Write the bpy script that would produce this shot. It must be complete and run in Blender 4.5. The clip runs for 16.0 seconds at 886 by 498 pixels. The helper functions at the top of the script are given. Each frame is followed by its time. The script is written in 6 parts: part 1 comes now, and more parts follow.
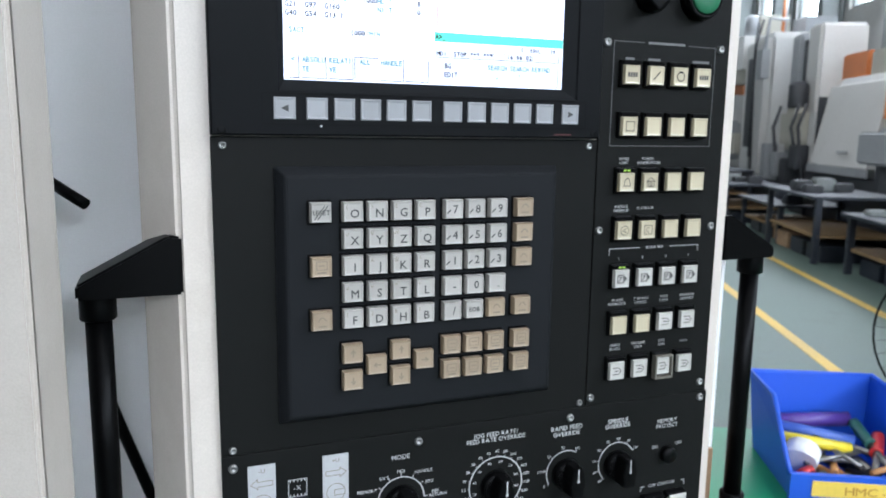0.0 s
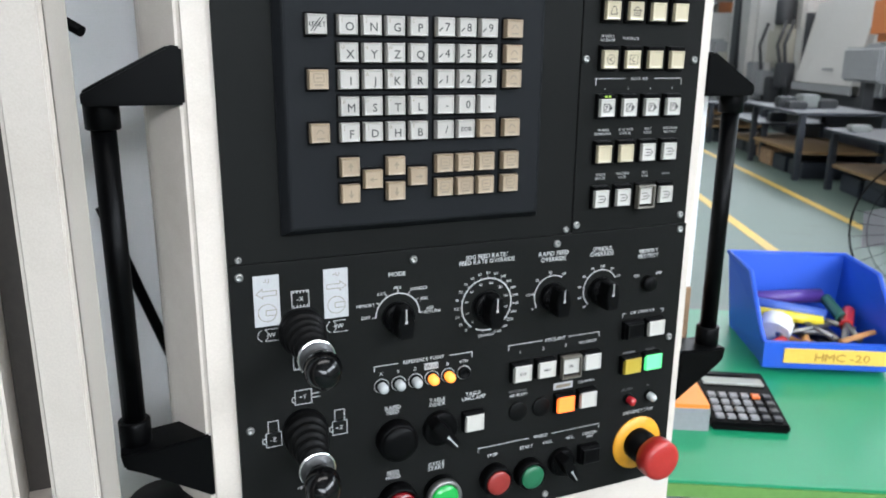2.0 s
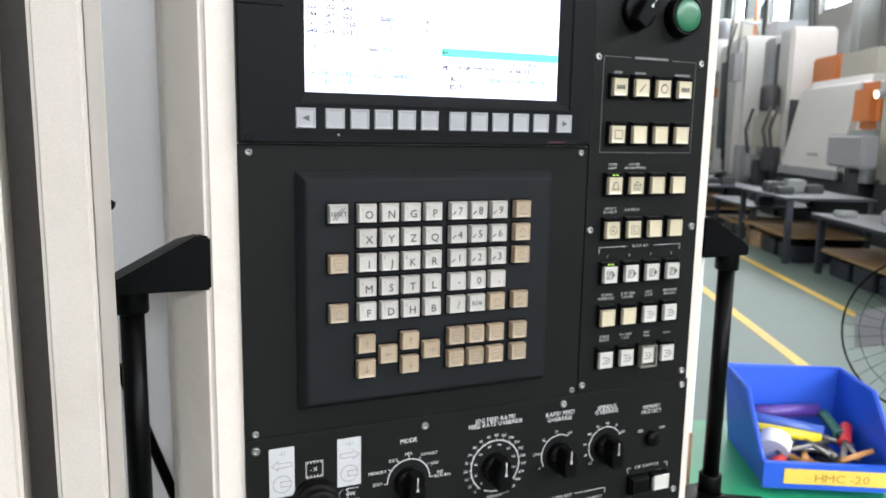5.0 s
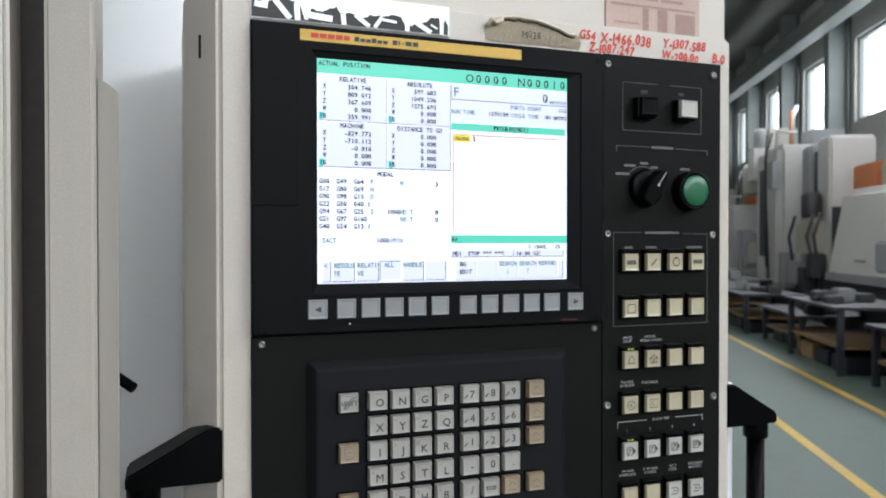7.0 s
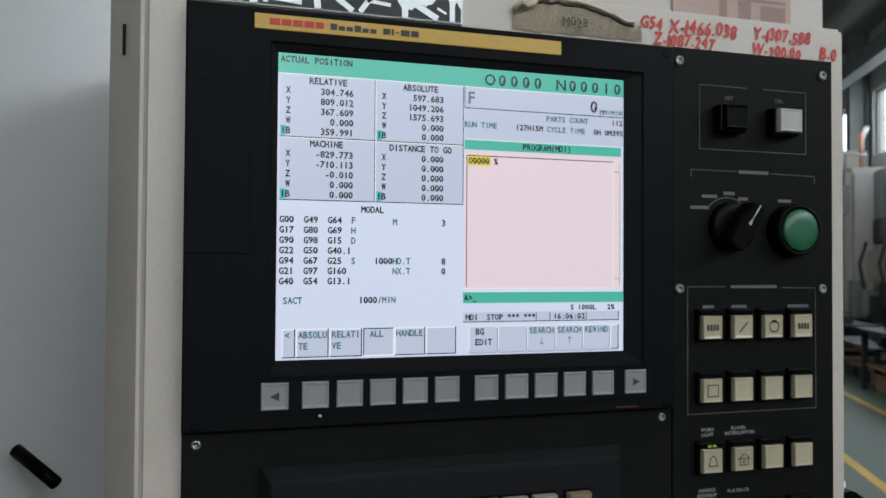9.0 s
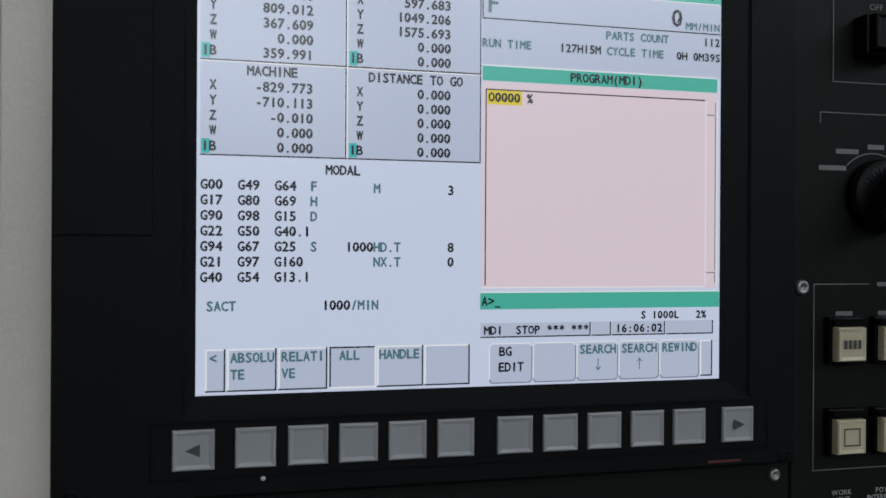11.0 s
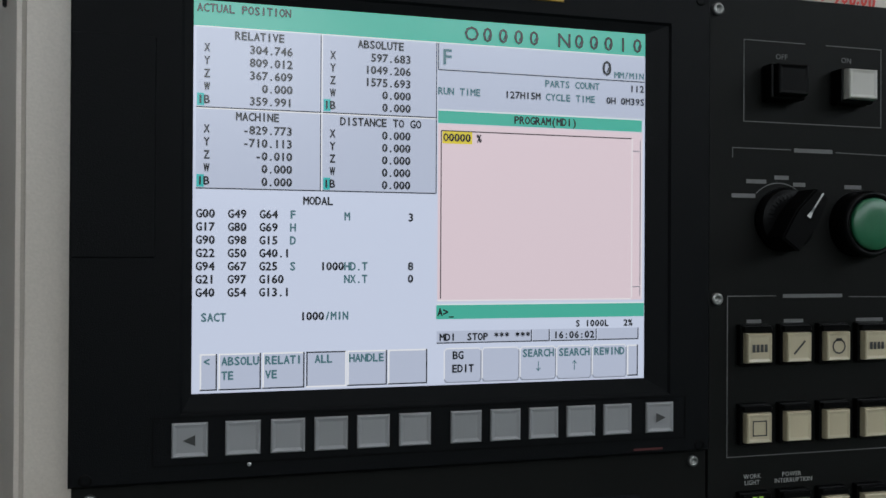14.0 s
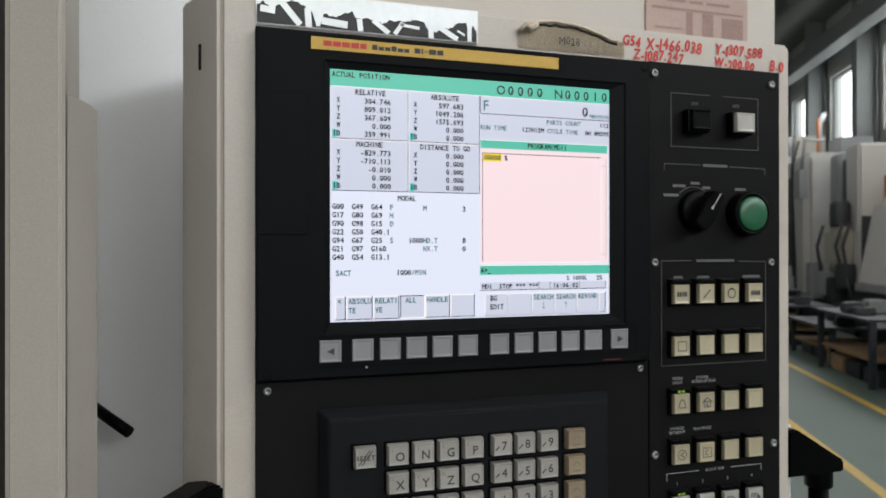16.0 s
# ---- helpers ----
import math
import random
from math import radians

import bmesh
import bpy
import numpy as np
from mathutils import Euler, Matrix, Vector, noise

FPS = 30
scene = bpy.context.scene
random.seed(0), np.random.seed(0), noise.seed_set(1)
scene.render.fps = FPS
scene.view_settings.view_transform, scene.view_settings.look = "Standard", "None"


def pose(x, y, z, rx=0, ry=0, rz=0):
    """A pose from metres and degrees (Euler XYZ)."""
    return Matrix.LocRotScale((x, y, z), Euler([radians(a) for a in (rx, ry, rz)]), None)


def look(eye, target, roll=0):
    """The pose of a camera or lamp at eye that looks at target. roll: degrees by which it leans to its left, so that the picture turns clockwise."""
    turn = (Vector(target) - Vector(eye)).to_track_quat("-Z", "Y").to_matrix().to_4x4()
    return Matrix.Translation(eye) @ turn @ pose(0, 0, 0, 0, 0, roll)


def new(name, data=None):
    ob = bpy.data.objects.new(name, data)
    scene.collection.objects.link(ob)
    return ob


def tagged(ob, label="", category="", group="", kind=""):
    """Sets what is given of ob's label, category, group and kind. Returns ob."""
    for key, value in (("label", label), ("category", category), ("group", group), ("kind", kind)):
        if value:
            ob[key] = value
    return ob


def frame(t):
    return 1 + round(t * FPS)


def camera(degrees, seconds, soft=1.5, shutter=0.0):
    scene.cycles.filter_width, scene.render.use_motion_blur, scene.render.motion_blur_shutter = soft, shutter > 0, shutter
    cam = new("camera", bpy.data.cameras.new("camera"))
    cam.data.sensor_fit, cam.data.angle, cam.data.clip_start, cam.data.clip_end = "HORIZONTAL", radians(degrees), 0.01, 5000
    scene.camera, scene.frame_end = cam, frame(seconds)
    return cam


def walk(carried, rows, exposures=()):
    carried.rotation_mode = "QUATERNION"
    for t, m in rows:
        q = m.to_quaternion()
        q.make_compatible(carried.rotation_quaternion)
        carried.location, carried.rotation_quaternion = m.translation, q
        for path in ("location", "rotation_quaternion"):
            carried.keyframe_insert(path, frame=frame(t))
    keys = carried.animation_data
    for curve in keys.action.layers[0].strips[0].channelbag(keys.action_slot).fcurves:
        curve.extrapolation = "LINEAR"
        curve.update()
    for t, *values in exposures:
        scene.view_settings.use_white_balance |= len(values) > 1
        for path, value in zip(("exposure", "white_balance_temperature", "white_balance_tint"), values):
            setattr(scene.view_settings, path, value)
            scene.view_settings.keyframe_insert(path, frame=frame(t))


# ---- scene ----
cam = camera(61.49, 16.0)
PATH = [
    (0, (-0.0698, -0.4845, -0.0286), (0.2925, 0.4341, -0.1866), 0.81),
    (0.5, (-0.0752, -0.4925, -0.0568), (0.2930, 0.4180, -0.2455), 0.42),
    (1, (-0.0817, -0.5007, -0.0803), (0.2937, 0.4018, -0.2912), 0.37),
    (1.5, (-0.0856, -0.5100, -0.0946), (0.2906, 0.3870, -0.3266), 0.30),
    (2, (-0.0888, -0.5167, -0.0999), (0.2863, 0.3748, -0.3538), 0.52),
    (2.5, (-0.0916, -0.5217, -0.1033), (0.2816, 0.3677, -0.3674), 0.54),
    (3, (-0.0948, -0.5251, -0.1055), (0.2789, 0.3646, -0.3676), 0.32),
    (3.5, (-0.0985, -0.5258, -0.0951), (0.2764, 0.3645, -0.3536), 0.05),
    (4, (-0.1001, -0.5240, -0.0743), (0.2779, 0.3701, -0.3146), 0.50),
    (4.5, (-0.1035, -0.5216, -0.0529), (0.2828, 0.3804, -0.2460), 0.71),
    (5, (-0.1058, -0.5166, -0.0236), (0.2855, 0.3903, -0.1802), 1.01),
    (5.2, (-0.1065, -0.5168, -0.0151), (0.2850, 0.3925, -0.1566), 1.12),
    (7.3, (-0.0790, -0.5270, 0.0345), (0.2600, 0.4143, 0.0370), -0.10),
    (7.5, (-0.0740, -0.5167, 0.0357), (0.2634, 0.4246, 0.0451), -0.09),
    (8, (-0.0548, -0.4792, 0.0430), (0.2656, 0.4679, 0.0634), 0.03),
    (8.5, (-0.0324, -0.4341, 0.0490), (0.2655, 0.5202, 0.0743), 0.28),
    (9, (-0.0112, -0.3947, 0.0512), (0.2625, 0.5669, 0.0718), 0.34),
    (9.2, (-0.0045, -0.3822, 0.0510), (0.2612, 0.5817, 0.0687), 0.29),
    (11.3, (0.0461, -0.2616, 0.0533), (0.2427, 0.7189, 0.0519), 0.34),
    (11.5, (0.0490, -0.2588, 0.0545), (0.2378, 0.7232, 0.0563), 0.32),
    (12, (0.0519, -0.2564, 0.0585), (0.2335, 0.7269, 0.0579), 0.41),
    (12.5, (0.0530, -0.2614, 0.0595), (0.2352, 0.7218, 0.0639), 0.35),
    (13, (0.0523, -0.2724, 0.0607), (0.2425, 0.7094, 0.0643), 0.36),
    (13.5, (0.0493, -0.2907, 0.0603), (0.2536, 0.6882, 0.0650), 0.43),
    (14, (0.0421, -0.3178, 0.0590), (0.2670, 0.6566, 0.0630), 0.31),
    (14.5, (0.0285, -0.3542, 0.0567), (0.2800, 0.6136, 0.0582), 0.24),
    (15, (0.0063, -0.3921, 0.0537), (0.2868, 0.5677, 0.0551), 0.02),
    (15.5, (-0.0282, -0.4288, 0.0488), (0.2801, 0.5225, 0.0538), -0.13),
    (16, (-0.0690, -0.4681, 0.0467), (0.2468, 0.4807, 0.0478), -0.05),
]
EXPOSURES = [(0, -0.34, 5950, 12), (1.0, -0.02, 6100, 12), (2.5, -0.10, 6250, 12), (5.2, 0.0, 6500, 14), (7.3, -1.2, 6400, 11), (8.0, -1.58, 6400, 11), (9.2, -1.8, 6350, 10), (11.3, -2.08, 6250, 10), (13.5, -2.08, 6250, 10), (14.0, -2.0, 6350, 10), (14.6, -1.88, 6400, 10), (15.3, -1.6, 6650, 12), (16.0, -1.5, 6800, 12)]
SCREEN = 2.75
cam.data.dof.use_dof, cam.data.dof.focus_distance, cam.data.dof.aperture_fstop = True, 0.33, 22.0

walk(cam, [(t, look(eye, target, roll)) for t, eye, target, roll in PATH], EXPOSURES)

# ---- world and light ----
world = bpy.data.worlds.new("sky")
scene.world = world
world.use_nodes = True
wn = world.node_tree.nodes
sky = wn.new("ShaderNodeTexSky")
sky.sky_type, sky.sun_disc, sky.sun_elevation, sky.sun_rotation = "NISHITA", False, radians(45), radians(200)
world.node_tree.links.new(sky.outputs[0], wn["Background"].inputs[0])
wn["Background"].inputs[1].default_value = 0.12

# the hall's own directions: AL runs along the aisle, AC across it
AL = Vector((0.46, 0.888, 0)).normalized()
AC = Vector((0.888, -0.46, 0)).normalized()
FLOOR, CEIL = -1.40, 6.0
TURN = math.degrees(math.atan2(AC.y, AC.x))


def hall(s, r, z=FLOOR):
    return AL * s + AC * r + Vector((0, 0, z))


def area_lamp(name, eye, target, w, h, watts, color=(1, 1, 1)):
    data = bpy.data.lights.new(name, "AREA")
    data.shape, data.size, data.size_y, data.energy, data.color = "RECTANGLE", w, h, watts, color
    ob = new(name, data)
    ob.matrix_world = look(eye, target)
    return ob


# added area lamps: daylight by the east windows, unseen fill elsewhere
# the first two stand before windowless walls, put there to brighten the machine
area_lamp("added_daylight", hall(-9.7, 1.6, 3.2), hall(0, 0, 0), 8.5, 2.6, 1550, (0.91, 0.965, 1.0))
area_lamp("added_daylight", hall(2, -7.7, 3.4), hall(0, 0, 0), 12, 2.6, 620, (0.91, 0.965, 1.0))
area_lamp("added_daylight", hall(-2.5, 6.9, 3.6), hall(0, 0, 0), 9, 1.7, 850, (0.91, 0.965, 1.0))
area_lamp("added_daylight", hall(14, 6.9, 3.6), hall(10, 0, -1), 18, 1.6, 1050, (0.91, 0.965, 1.0))
# no luminaires hang here: two unseen lamps fill the hall from above
area_lamp("overhead_fill", hall(-1.5, 0.8, 5.4), hall(-1.5, 0.8, 0), 6, 1.2, 200, (1.0, 0.96, 0.9))
area_lamp("overhead_fill", hall(10, 3.2, 5.4), hall(10, 3.2, 0), 14, 2.0, 480, (1.0, 0.97, 0.92))


# ---- materials ----
def mat(name, col, rough=0.5, metal=0.0, var=0.12, scale=30.0, bump=0.05, fine=None, emit=0.0, coat=0.0, stain=0.0, per_piece=0.0, spec=0.5):
    m = bpy.data.materials.new(name)
    m.use_nodes = True
    n, l = m.node_tree.nodes, m.node_tree.links
    b = n["Principled BSDF"]
    b.inputs["Specular IOR Level"].default_value = spec
    b.inputs["Metallic"].default_value = metal
    b.inputs["Coat Weight"].default_value = coat
    tc = n.new("ShaderNodeTexCoord")
    big, small = n.new("ShaderNodeTexNoise"), n.new("ShaderNodeTexNoise")
    big.inputs["Scale"].default_value, big.inputs["Detail"].default_value = scale * 0.15, 5
    small.inputs["Scale"].default_value, small.inputs["Detail"].default_value = fine or scale * 6, 3
    for t in (big, small):
        l.new(tc.outputs["Object"], t.inputs["Vector"])
    mix = n.new("ShaderNodeMix")
    mix.data_type = "FLOAT"
    mix.inputs[0].default_value = 0.4
    l.new(big.outputs["Fac"], mix.inputs[2])
    l.new(small.outputs["Fac"], mix.inputs[3])
    ramp = n.new("ShaderNodeValToRGB")
    ramp.color_ramp.elements[0].position, ramp.color_ramp.elements[1].position = 0.32, 0.68
    ramp.color_ramp.elements[0].color = (*(c * (1 - var) for c in col), 1)
    ramp.color_ramp.elements[1].color = (*(min(1, c * (1 + var)) for c in col), 1)
    l.new(mix.outputs[0], ramp.inputs[0])
    out = ramp.outputs[0]
    if stain:
        st = n.new("ShaderNodeTexNoise")
        st.inputs["Scale"].default_value, st.inputs["Detail"].default_value, st.inputs["Roughness"].default_value = scale * 0.4, 8, 0.7
        l.new(tc.outputs["Object"], st.inputs["Vector"])
        sr = n.new("ShaderNodeValToRGB")
        sr.color_ramp.elements[0].position, sr.color_ramp.elements[1].position = 0.56, 0.7
        l.new(st.outputs["Fac"], sr.inputs[0])
        sc = n.new("ShaderNodeMath")
        sc.operation = "MULTIPLY"
        sc.inputs[1].default_value = stain
        l.new(sr.outputs[0], sc.inputs[0])
        sm = n.new("ShaderNodeMix")
        sm.data_type = "RGBA"
        l.new(sc.outputs[0], sm.inputs[0])
        l.new(out, sm.inputs[6])
        sm.inputs[7].default_value = (col[0] * 0.45, col[1] * 0.4, col[2] * 0.33, 1)
        out = sm.outputs[2]
    if per_piece:
        info, hv = n.new("ShaderNodeObjectInfo"), n.new("ShaderNodeHueSaturation")
        mr = n.new("ShaderNodeMapRange")
        mr.inputs[3].default_value, mr.inputs[4].default_value = 1 - per_piece, 1 + per_piece
        l.new(info.outputs["Random"], mr.inputs[0])
        l.new(mr.outputs[0], hv.inputs["Value"])
        l.new(out, hv.inputs["Color"])
        out = hv.outputs[0]
    l.new(out, b.inputs["Base Color"])
    rr = n.new("ShaderNodeMapRange")
    rr.inputs[3].default_value, rr.inputs[4].default_value = max(0.02, rough - 0.1), min(1, rough + 0.1)
    l.new(big.outputs["Fac"], rr.inputs[0])
    l.new(rr.outputs[0], b.inputs["Roughness"])
    if bump:
        bp = n.new("ShaderNodeBump")
        bp.inputs["Strength"].default_value, bp.inputs["Distance"].default_value = bump, 0.001
        l.new(small.outputs["Fac"], bp.inputs["Height"])
        l.new(bp.outputs[0], b.inputs["Normal"])
    if emit:
        b.inputs["Emission Color"].default_value = (*col, 1)
        b.inputs["Emission Strength"].default_value = emit
    return m


def glow(name, col, strength, base=(0.02, 0.02, 0.02)):
    m = bpy.data.materials.new(name)
    m.use_nodes = True
    b = m.node_tree.nodes["Principled BSDF"]
    b.inputs["Base Color"].default_value = (*base, 1)
    b.inputs["Roughness"].default_value = 0.25
    b.inputs["Emission Color"].default_value = (*col, 1)
    b.inputs["Emission Strength"].default_value = strength
    return m


M_PLATE = mat("grey_panel_paint", (0.0076, 0.0078, 0.0075), 0.5, 0, 0.14, 60, 0.12, 1800, stain=0.15, spec=0.06)
M_BEZEL = mat("grey_bezel_plastic", (0.0034, 0.0038, 0.0045), 0.5, 0, 0.1, 50, 0.2, 2500, spec=0.07)
M_PAD = mat("blue_grey_keypad_plastic", (0.0098, 0.0106, 0.0120), 0.55, 0, 0.1, 40, 0.25, 2500, spec=0.07)
M_BLACK = mat("black_plastic", (0.0020, 0.0020, 0.0022), 0.36, 0, 0.2, 60, 0.08, 1500, spec=0.06)
M_RUBBER = mat("black_rubber", (0.0022, 0.0022, 0.0023), 0.45, 0, 0.25, 80, 0.2, 1200, spec=0.12)
M_GLOSS = mat("glossy_black_ball", (0.0015, 0.0015, 0.0017), 0.1, 0, 0.2, 40, 0.0, spec=0.3)
M_BEIGE = mat("beige_enamel", (0.50, 0.45, 0.40), 0.42, 0, 0.10, 12, 0.06, 900, stain=0.22)
M_POST = mat("grey_beige_enamel", (0.40, 0.36, 0.32), 0.36, 0, 0.10, 5, 0.06, 900, stain=0.25)
M_WHITE = mat("white_enamel", (0.87, 0.88, 0.90), 0.45, 0, 0.05, 6, 0.05, 700, stain=0.06)
# near-black tone of the post gap's shade, the label's torn edge and cabinet strip
M_DARKSTRIP = mat("dark_strip_tone", (0.03, 0.024, 0.02), 0.7, 0, 0.25, 30, 0.2)
M_HANDLE = mat("black_handle_enamel", (0.0012, 0.0012, 0.0014), 0.38, 0, 0.2, 50, 0.06, 900, spec=0.07)
M_KEY = mat("light_grey_keycap", (0.300, 0.283, 0.262), 0.4, 0, 0.06, 60, 0.08, 2500, per_piece=0.06)
M_KEYTAN = mat("tan_keycap", (0.250, 0.190, 0.130), 0.42, 0, 0.07, 60, 0.08, 2500, per_piece=0.08)
M_SOFT = mat("grey_softkey", (0.21, 0.21, 0.22), 0.42, 0, 0.06, 60, 0.08, 2500, per_piece=0.05)
M_CAP = mat("cream_button_cap", (0.385, 0.335, 0.235), 0.3, 0, 0.07, 60, 0.05, 2500, coat=0.3, per_piece=0.08)
M_CAPW = mat("white_button_cap", (0.40, 0.385, 0.355), 0.3, 0, 0.05, 60, 0.05, 2500, coat=0.3, per_piece=0.05)
M_CAPY = mat("yellow_button_cap", (0.35, 0.26, 0.03), 0.3, 0, 0.1, 60, 0.05)
M_GUARD = mat("clear_grey_guard", (0.11, 0.10, 0.085), 0.2, 0, 0.15, 60, 0.05)
M_INK = mat("dark_legend_ink", (0.03, 0.03, 0.03), 0.6, 0, 0.2, 50, 0)
M_INKT = mat("faded_legend_ink", (0.17, 0.14, 0.10), 0.6, 0, 0.2, 50, 0)
M_PRINT = mat("white_legend_print", (0.46, 0.46, 0.45), 0.6, 0, 0.10, 90, 0, stain=0.08)
M_DIM = mat("worn_legend_print", (0.105, 0.105, 0.105), 0.65, 0, 0.25, 90, 0)
M_MIDP = mat("grey_legend_print", (0.33, 0.33, 0.32), 0.6, 0, 0.12, 90, 0, stain=0.12)
M_STICK = mat("white_sticker", (0.36, 0.36, 0.365), 0.5, 0, 0.08, 60, 0.05, stain=0.3)
M_STEEL = mat("screw_steel", (0.24, 0.24, 0.235), 0.38, 0.85, 0.2, 300, 0.1)
M_COLLAR = mat("brushed_collar", (0.06, 0.06, 0.062), 0.4, 0.6, 0.15, 80, 0.05)
M_CHROME = mat("chrome_ring", (0.75, 0.75, 0.75), 0.15, 1.0, 0.1, 100, 0.02)
M_YELBAR = mat("ochre_name_strip", (0.52, 0.31, 0.03), 0.45, 0, 0.08, 60, 0.05)
M_REDINK = mat("red_marker", (0.50, 0.04, 0.03), 0.6, 0, 0.3, 120, 0)
M_REDP = mat("dark_red_print", (0.06, 0.005, 0.005), 0.6, 0, 0.2, 90, 0)
M_TORN = mat("torn_black_sticker", (0.006, 0.006, 0.006), 0.5, 0, 0.3, 80, 0.2)
M_PEEL = mat("peeled_paper", (0.52, 0.44, 0.34), 0.85, 0, 0.3, 90, 0.5, 700, stain=0.5)
M_SILV = mat("silver_sticker", (0.60, 0.62, 0.63), 0.35, 0.3, 0.08, 40, 0.05)
M_PAPER = mat("pinkish_printed_sheet", (0.46, 0.33, 0.29), 0.7, 0, 0.15, 60, 0.1)
M_PAPERL = mat("brown_print", (0.33, 0.21, 0.185), 0.7, 0, 0.2, 60, 0)
M_ESY = mat("yellow_enamel_ring", (0.60, 0.27, 0.012), 0.45, 0, 0.12, 60, 0.1, stain=0.3)
M_ESR = mat("red_mushroom_plastic", (0.30, 0.016, 0.013), 0.36, 0, 0.15, 60, 0.05, coat=0.15)
M_RED = mat("red_button", (0.20, 0.018, 0.015), 0.35, 0, 0.12, 60, 0.05)
M_GREEN = mat("green_button", (0.010, 0.095, 0.042), 0.35, 0, 0.12, 60, 0.05)
M_LENSG = glow("lit_green_lens", (0.01, 0.55, 0.06), 0.32, (0.01, 0.2, 0.04))
M_LENSR = glow("dark_red_lens", (0.3, 0.0, 0.01), 0.12, (0.12, 0.004, 0.006))
M_READY = glow("lit_green_cap", (0.08, 0.95, 0.26), 1.15, (0.12, 0.4, 0.18))
M_ORANGE = glow("lit_orange_cap", (1.0, 0.16, 0.02), 2.3, (0.5, 0.12, 0.03))
M_AMBER = glow("lit_amber_lamp", (1.0, 0.30, 0.04), 1.9, (0.5, 0.2, 0.04))
M_LEDG = glow("green_indicator", (0.55, 1.0, 0.12), 0.9)
M_LEDW = mat("frosted_lamp", (0.36, 0.37, 0.37), 0.2, 0, 0.05, 60, 0, coat=0.5)
M_LEDR = mat("red_lamp", (0.25, 0.01, 0.015), 0.15, 0, 0.1, 60, 0, coat=0.5)


# ---- building helpers ----
WHERE = {}
SHARED = {}


def thing(name, at, label, category, group="", kind=""):
    ob = new(name)
    ob.empty_display_size = 0.02
    ob.location = at
    WHERE[ob] = Vector(at)
    return tagged(ob, label, category, group, kind)


def part(name, bm, material, parent, label="", at=(0, 0, 0)):
    """One mesh object. bm: a bmesh or a mesh, with its own zero at the world place 'at'."""
    if isinstance(bm, bpy.types.Mesh):
        me = bm
    else:
        me = bpy.data.meshes.new(name)
        bm.to_mesh(me)
        bm.free()
    if not me.materials:
        me.materials.append(material)
    elif me.materials[0] != material:
        me = me.copy()
        me.materials[0] = material
    ob = new(name, me)
    WHERE[ob] = Vector(at)
    ob.location = Vector(at) - (WHERE[parent] if parent else Vector())
    ob.parent = parent
    return tagged(ob, label)


def solid(name, bm, material, label, category, at=(0, 0, 0), kind="", group=""):
    return tagged(part(name, bm, material, None, "", at), label, category, group, kind)


def shared(key, make):
    if key not in SHARED:
        bm = make()
        me = bpy.data.meshes.new(key)
        bm.to_mesh(me)
        bm.free()
        SHARED[key] = me
    return SHARED[key]


def box(x0, x1, y0, y1, z0, z1, bevel=0.0, seg=2, bm=None, turn=None):
    bm = bm or bmesh.new()
    m = Matrix.Translation(((x0 + x1) / 2, (y0 + y1) / 2, (z0 + z1) / 2)) @ Matrix.Diagonal((x1 - x0, y1 - y0, z1 - z0, 1))
    if turn:
        m = turn @ m
    made = bmesh.ops.create_cube(bm, size=1, matrix=m)["verts"]
    if bevel:
        edges = list({e for v in made for e in v.link_edges})
        bmesh.ops.bevel(bm, geom=edges, offset=bevel, segments=seg, affect="EDGES", profile=0.5)
    return bm


def lathe(profile, seg=28, bm=None, axis="-y", at=(0, 0, 0), bend=None):
    """A turned body: (radius, distance out) pairs round an axis, closed where the radius is zero."""
    bm = bm or bmesh.new()
    rings = []
    for r, d in profile:
        c = Vector(at) + (Vector((0, -d, 0)) if axis == "-y" else Vector((0, 0, d)))
        if bend:
            c += Vector(bend) * d
        if r < 1e-6:
            rings.append([bm.verts.new(c)])
            continue
        ring = []
        for k in range(seg):
            a = 2 * math.pi * k / seg
            ring.append(bm.verts.new(c + (Vector((r * math.cos(a), 0, r * math.sin(a))) if axis == "-y" else Vector((r * math.cos(a), r * math.sin(a), 0)))))
        rings.append(ring)
    for p, q in zip(rings, rings[1:]):
        for k in range(seg):
            j = (k + 1) % seg
            if len(p) == 1 and len(q) > 1:
                f = bm.faces.new((p[0], q[k], q[j]))
            elif len(q) == 1 and len(p) > 1:
                f = bm.faces.new((p[k], p[j], q[0]))
            elif len(p) > 1:
                f = bm.faces.new((p[k], p[j], q[j], q[k]))
            else:
                continue
            f.smooth = True
    bmesh.ops.recalc_face_normals(bm, faces=bm.faces)
    return bm


def prism(points, y0, y1, bevel=0.0, bm=None):
    """An outline in x and z, pushed through from y0 to y1."""
    bm = bm or bmesh.new()
    a = [bm.verts.new((x, y0, z)) for x, z in points]
    b = [bm.verts.new((x, y1, z)) for x, z in points]
    bm.faces.new(a)
    bm.faces.new(b[::-1])
    for k in range(len(points)):
        j = (k + 1) % len(points)
        bm.faces.new((a[k], b[k], b[j], a[j]))
    bmesh.ops.recalc_face_normals(bm, faces=bm.faces)
    if bevel:
        bmesh.ops.bevel(bm, geom=list(bm.edges), offset=bevel, segments=2, affect="EDGES")
    return bm


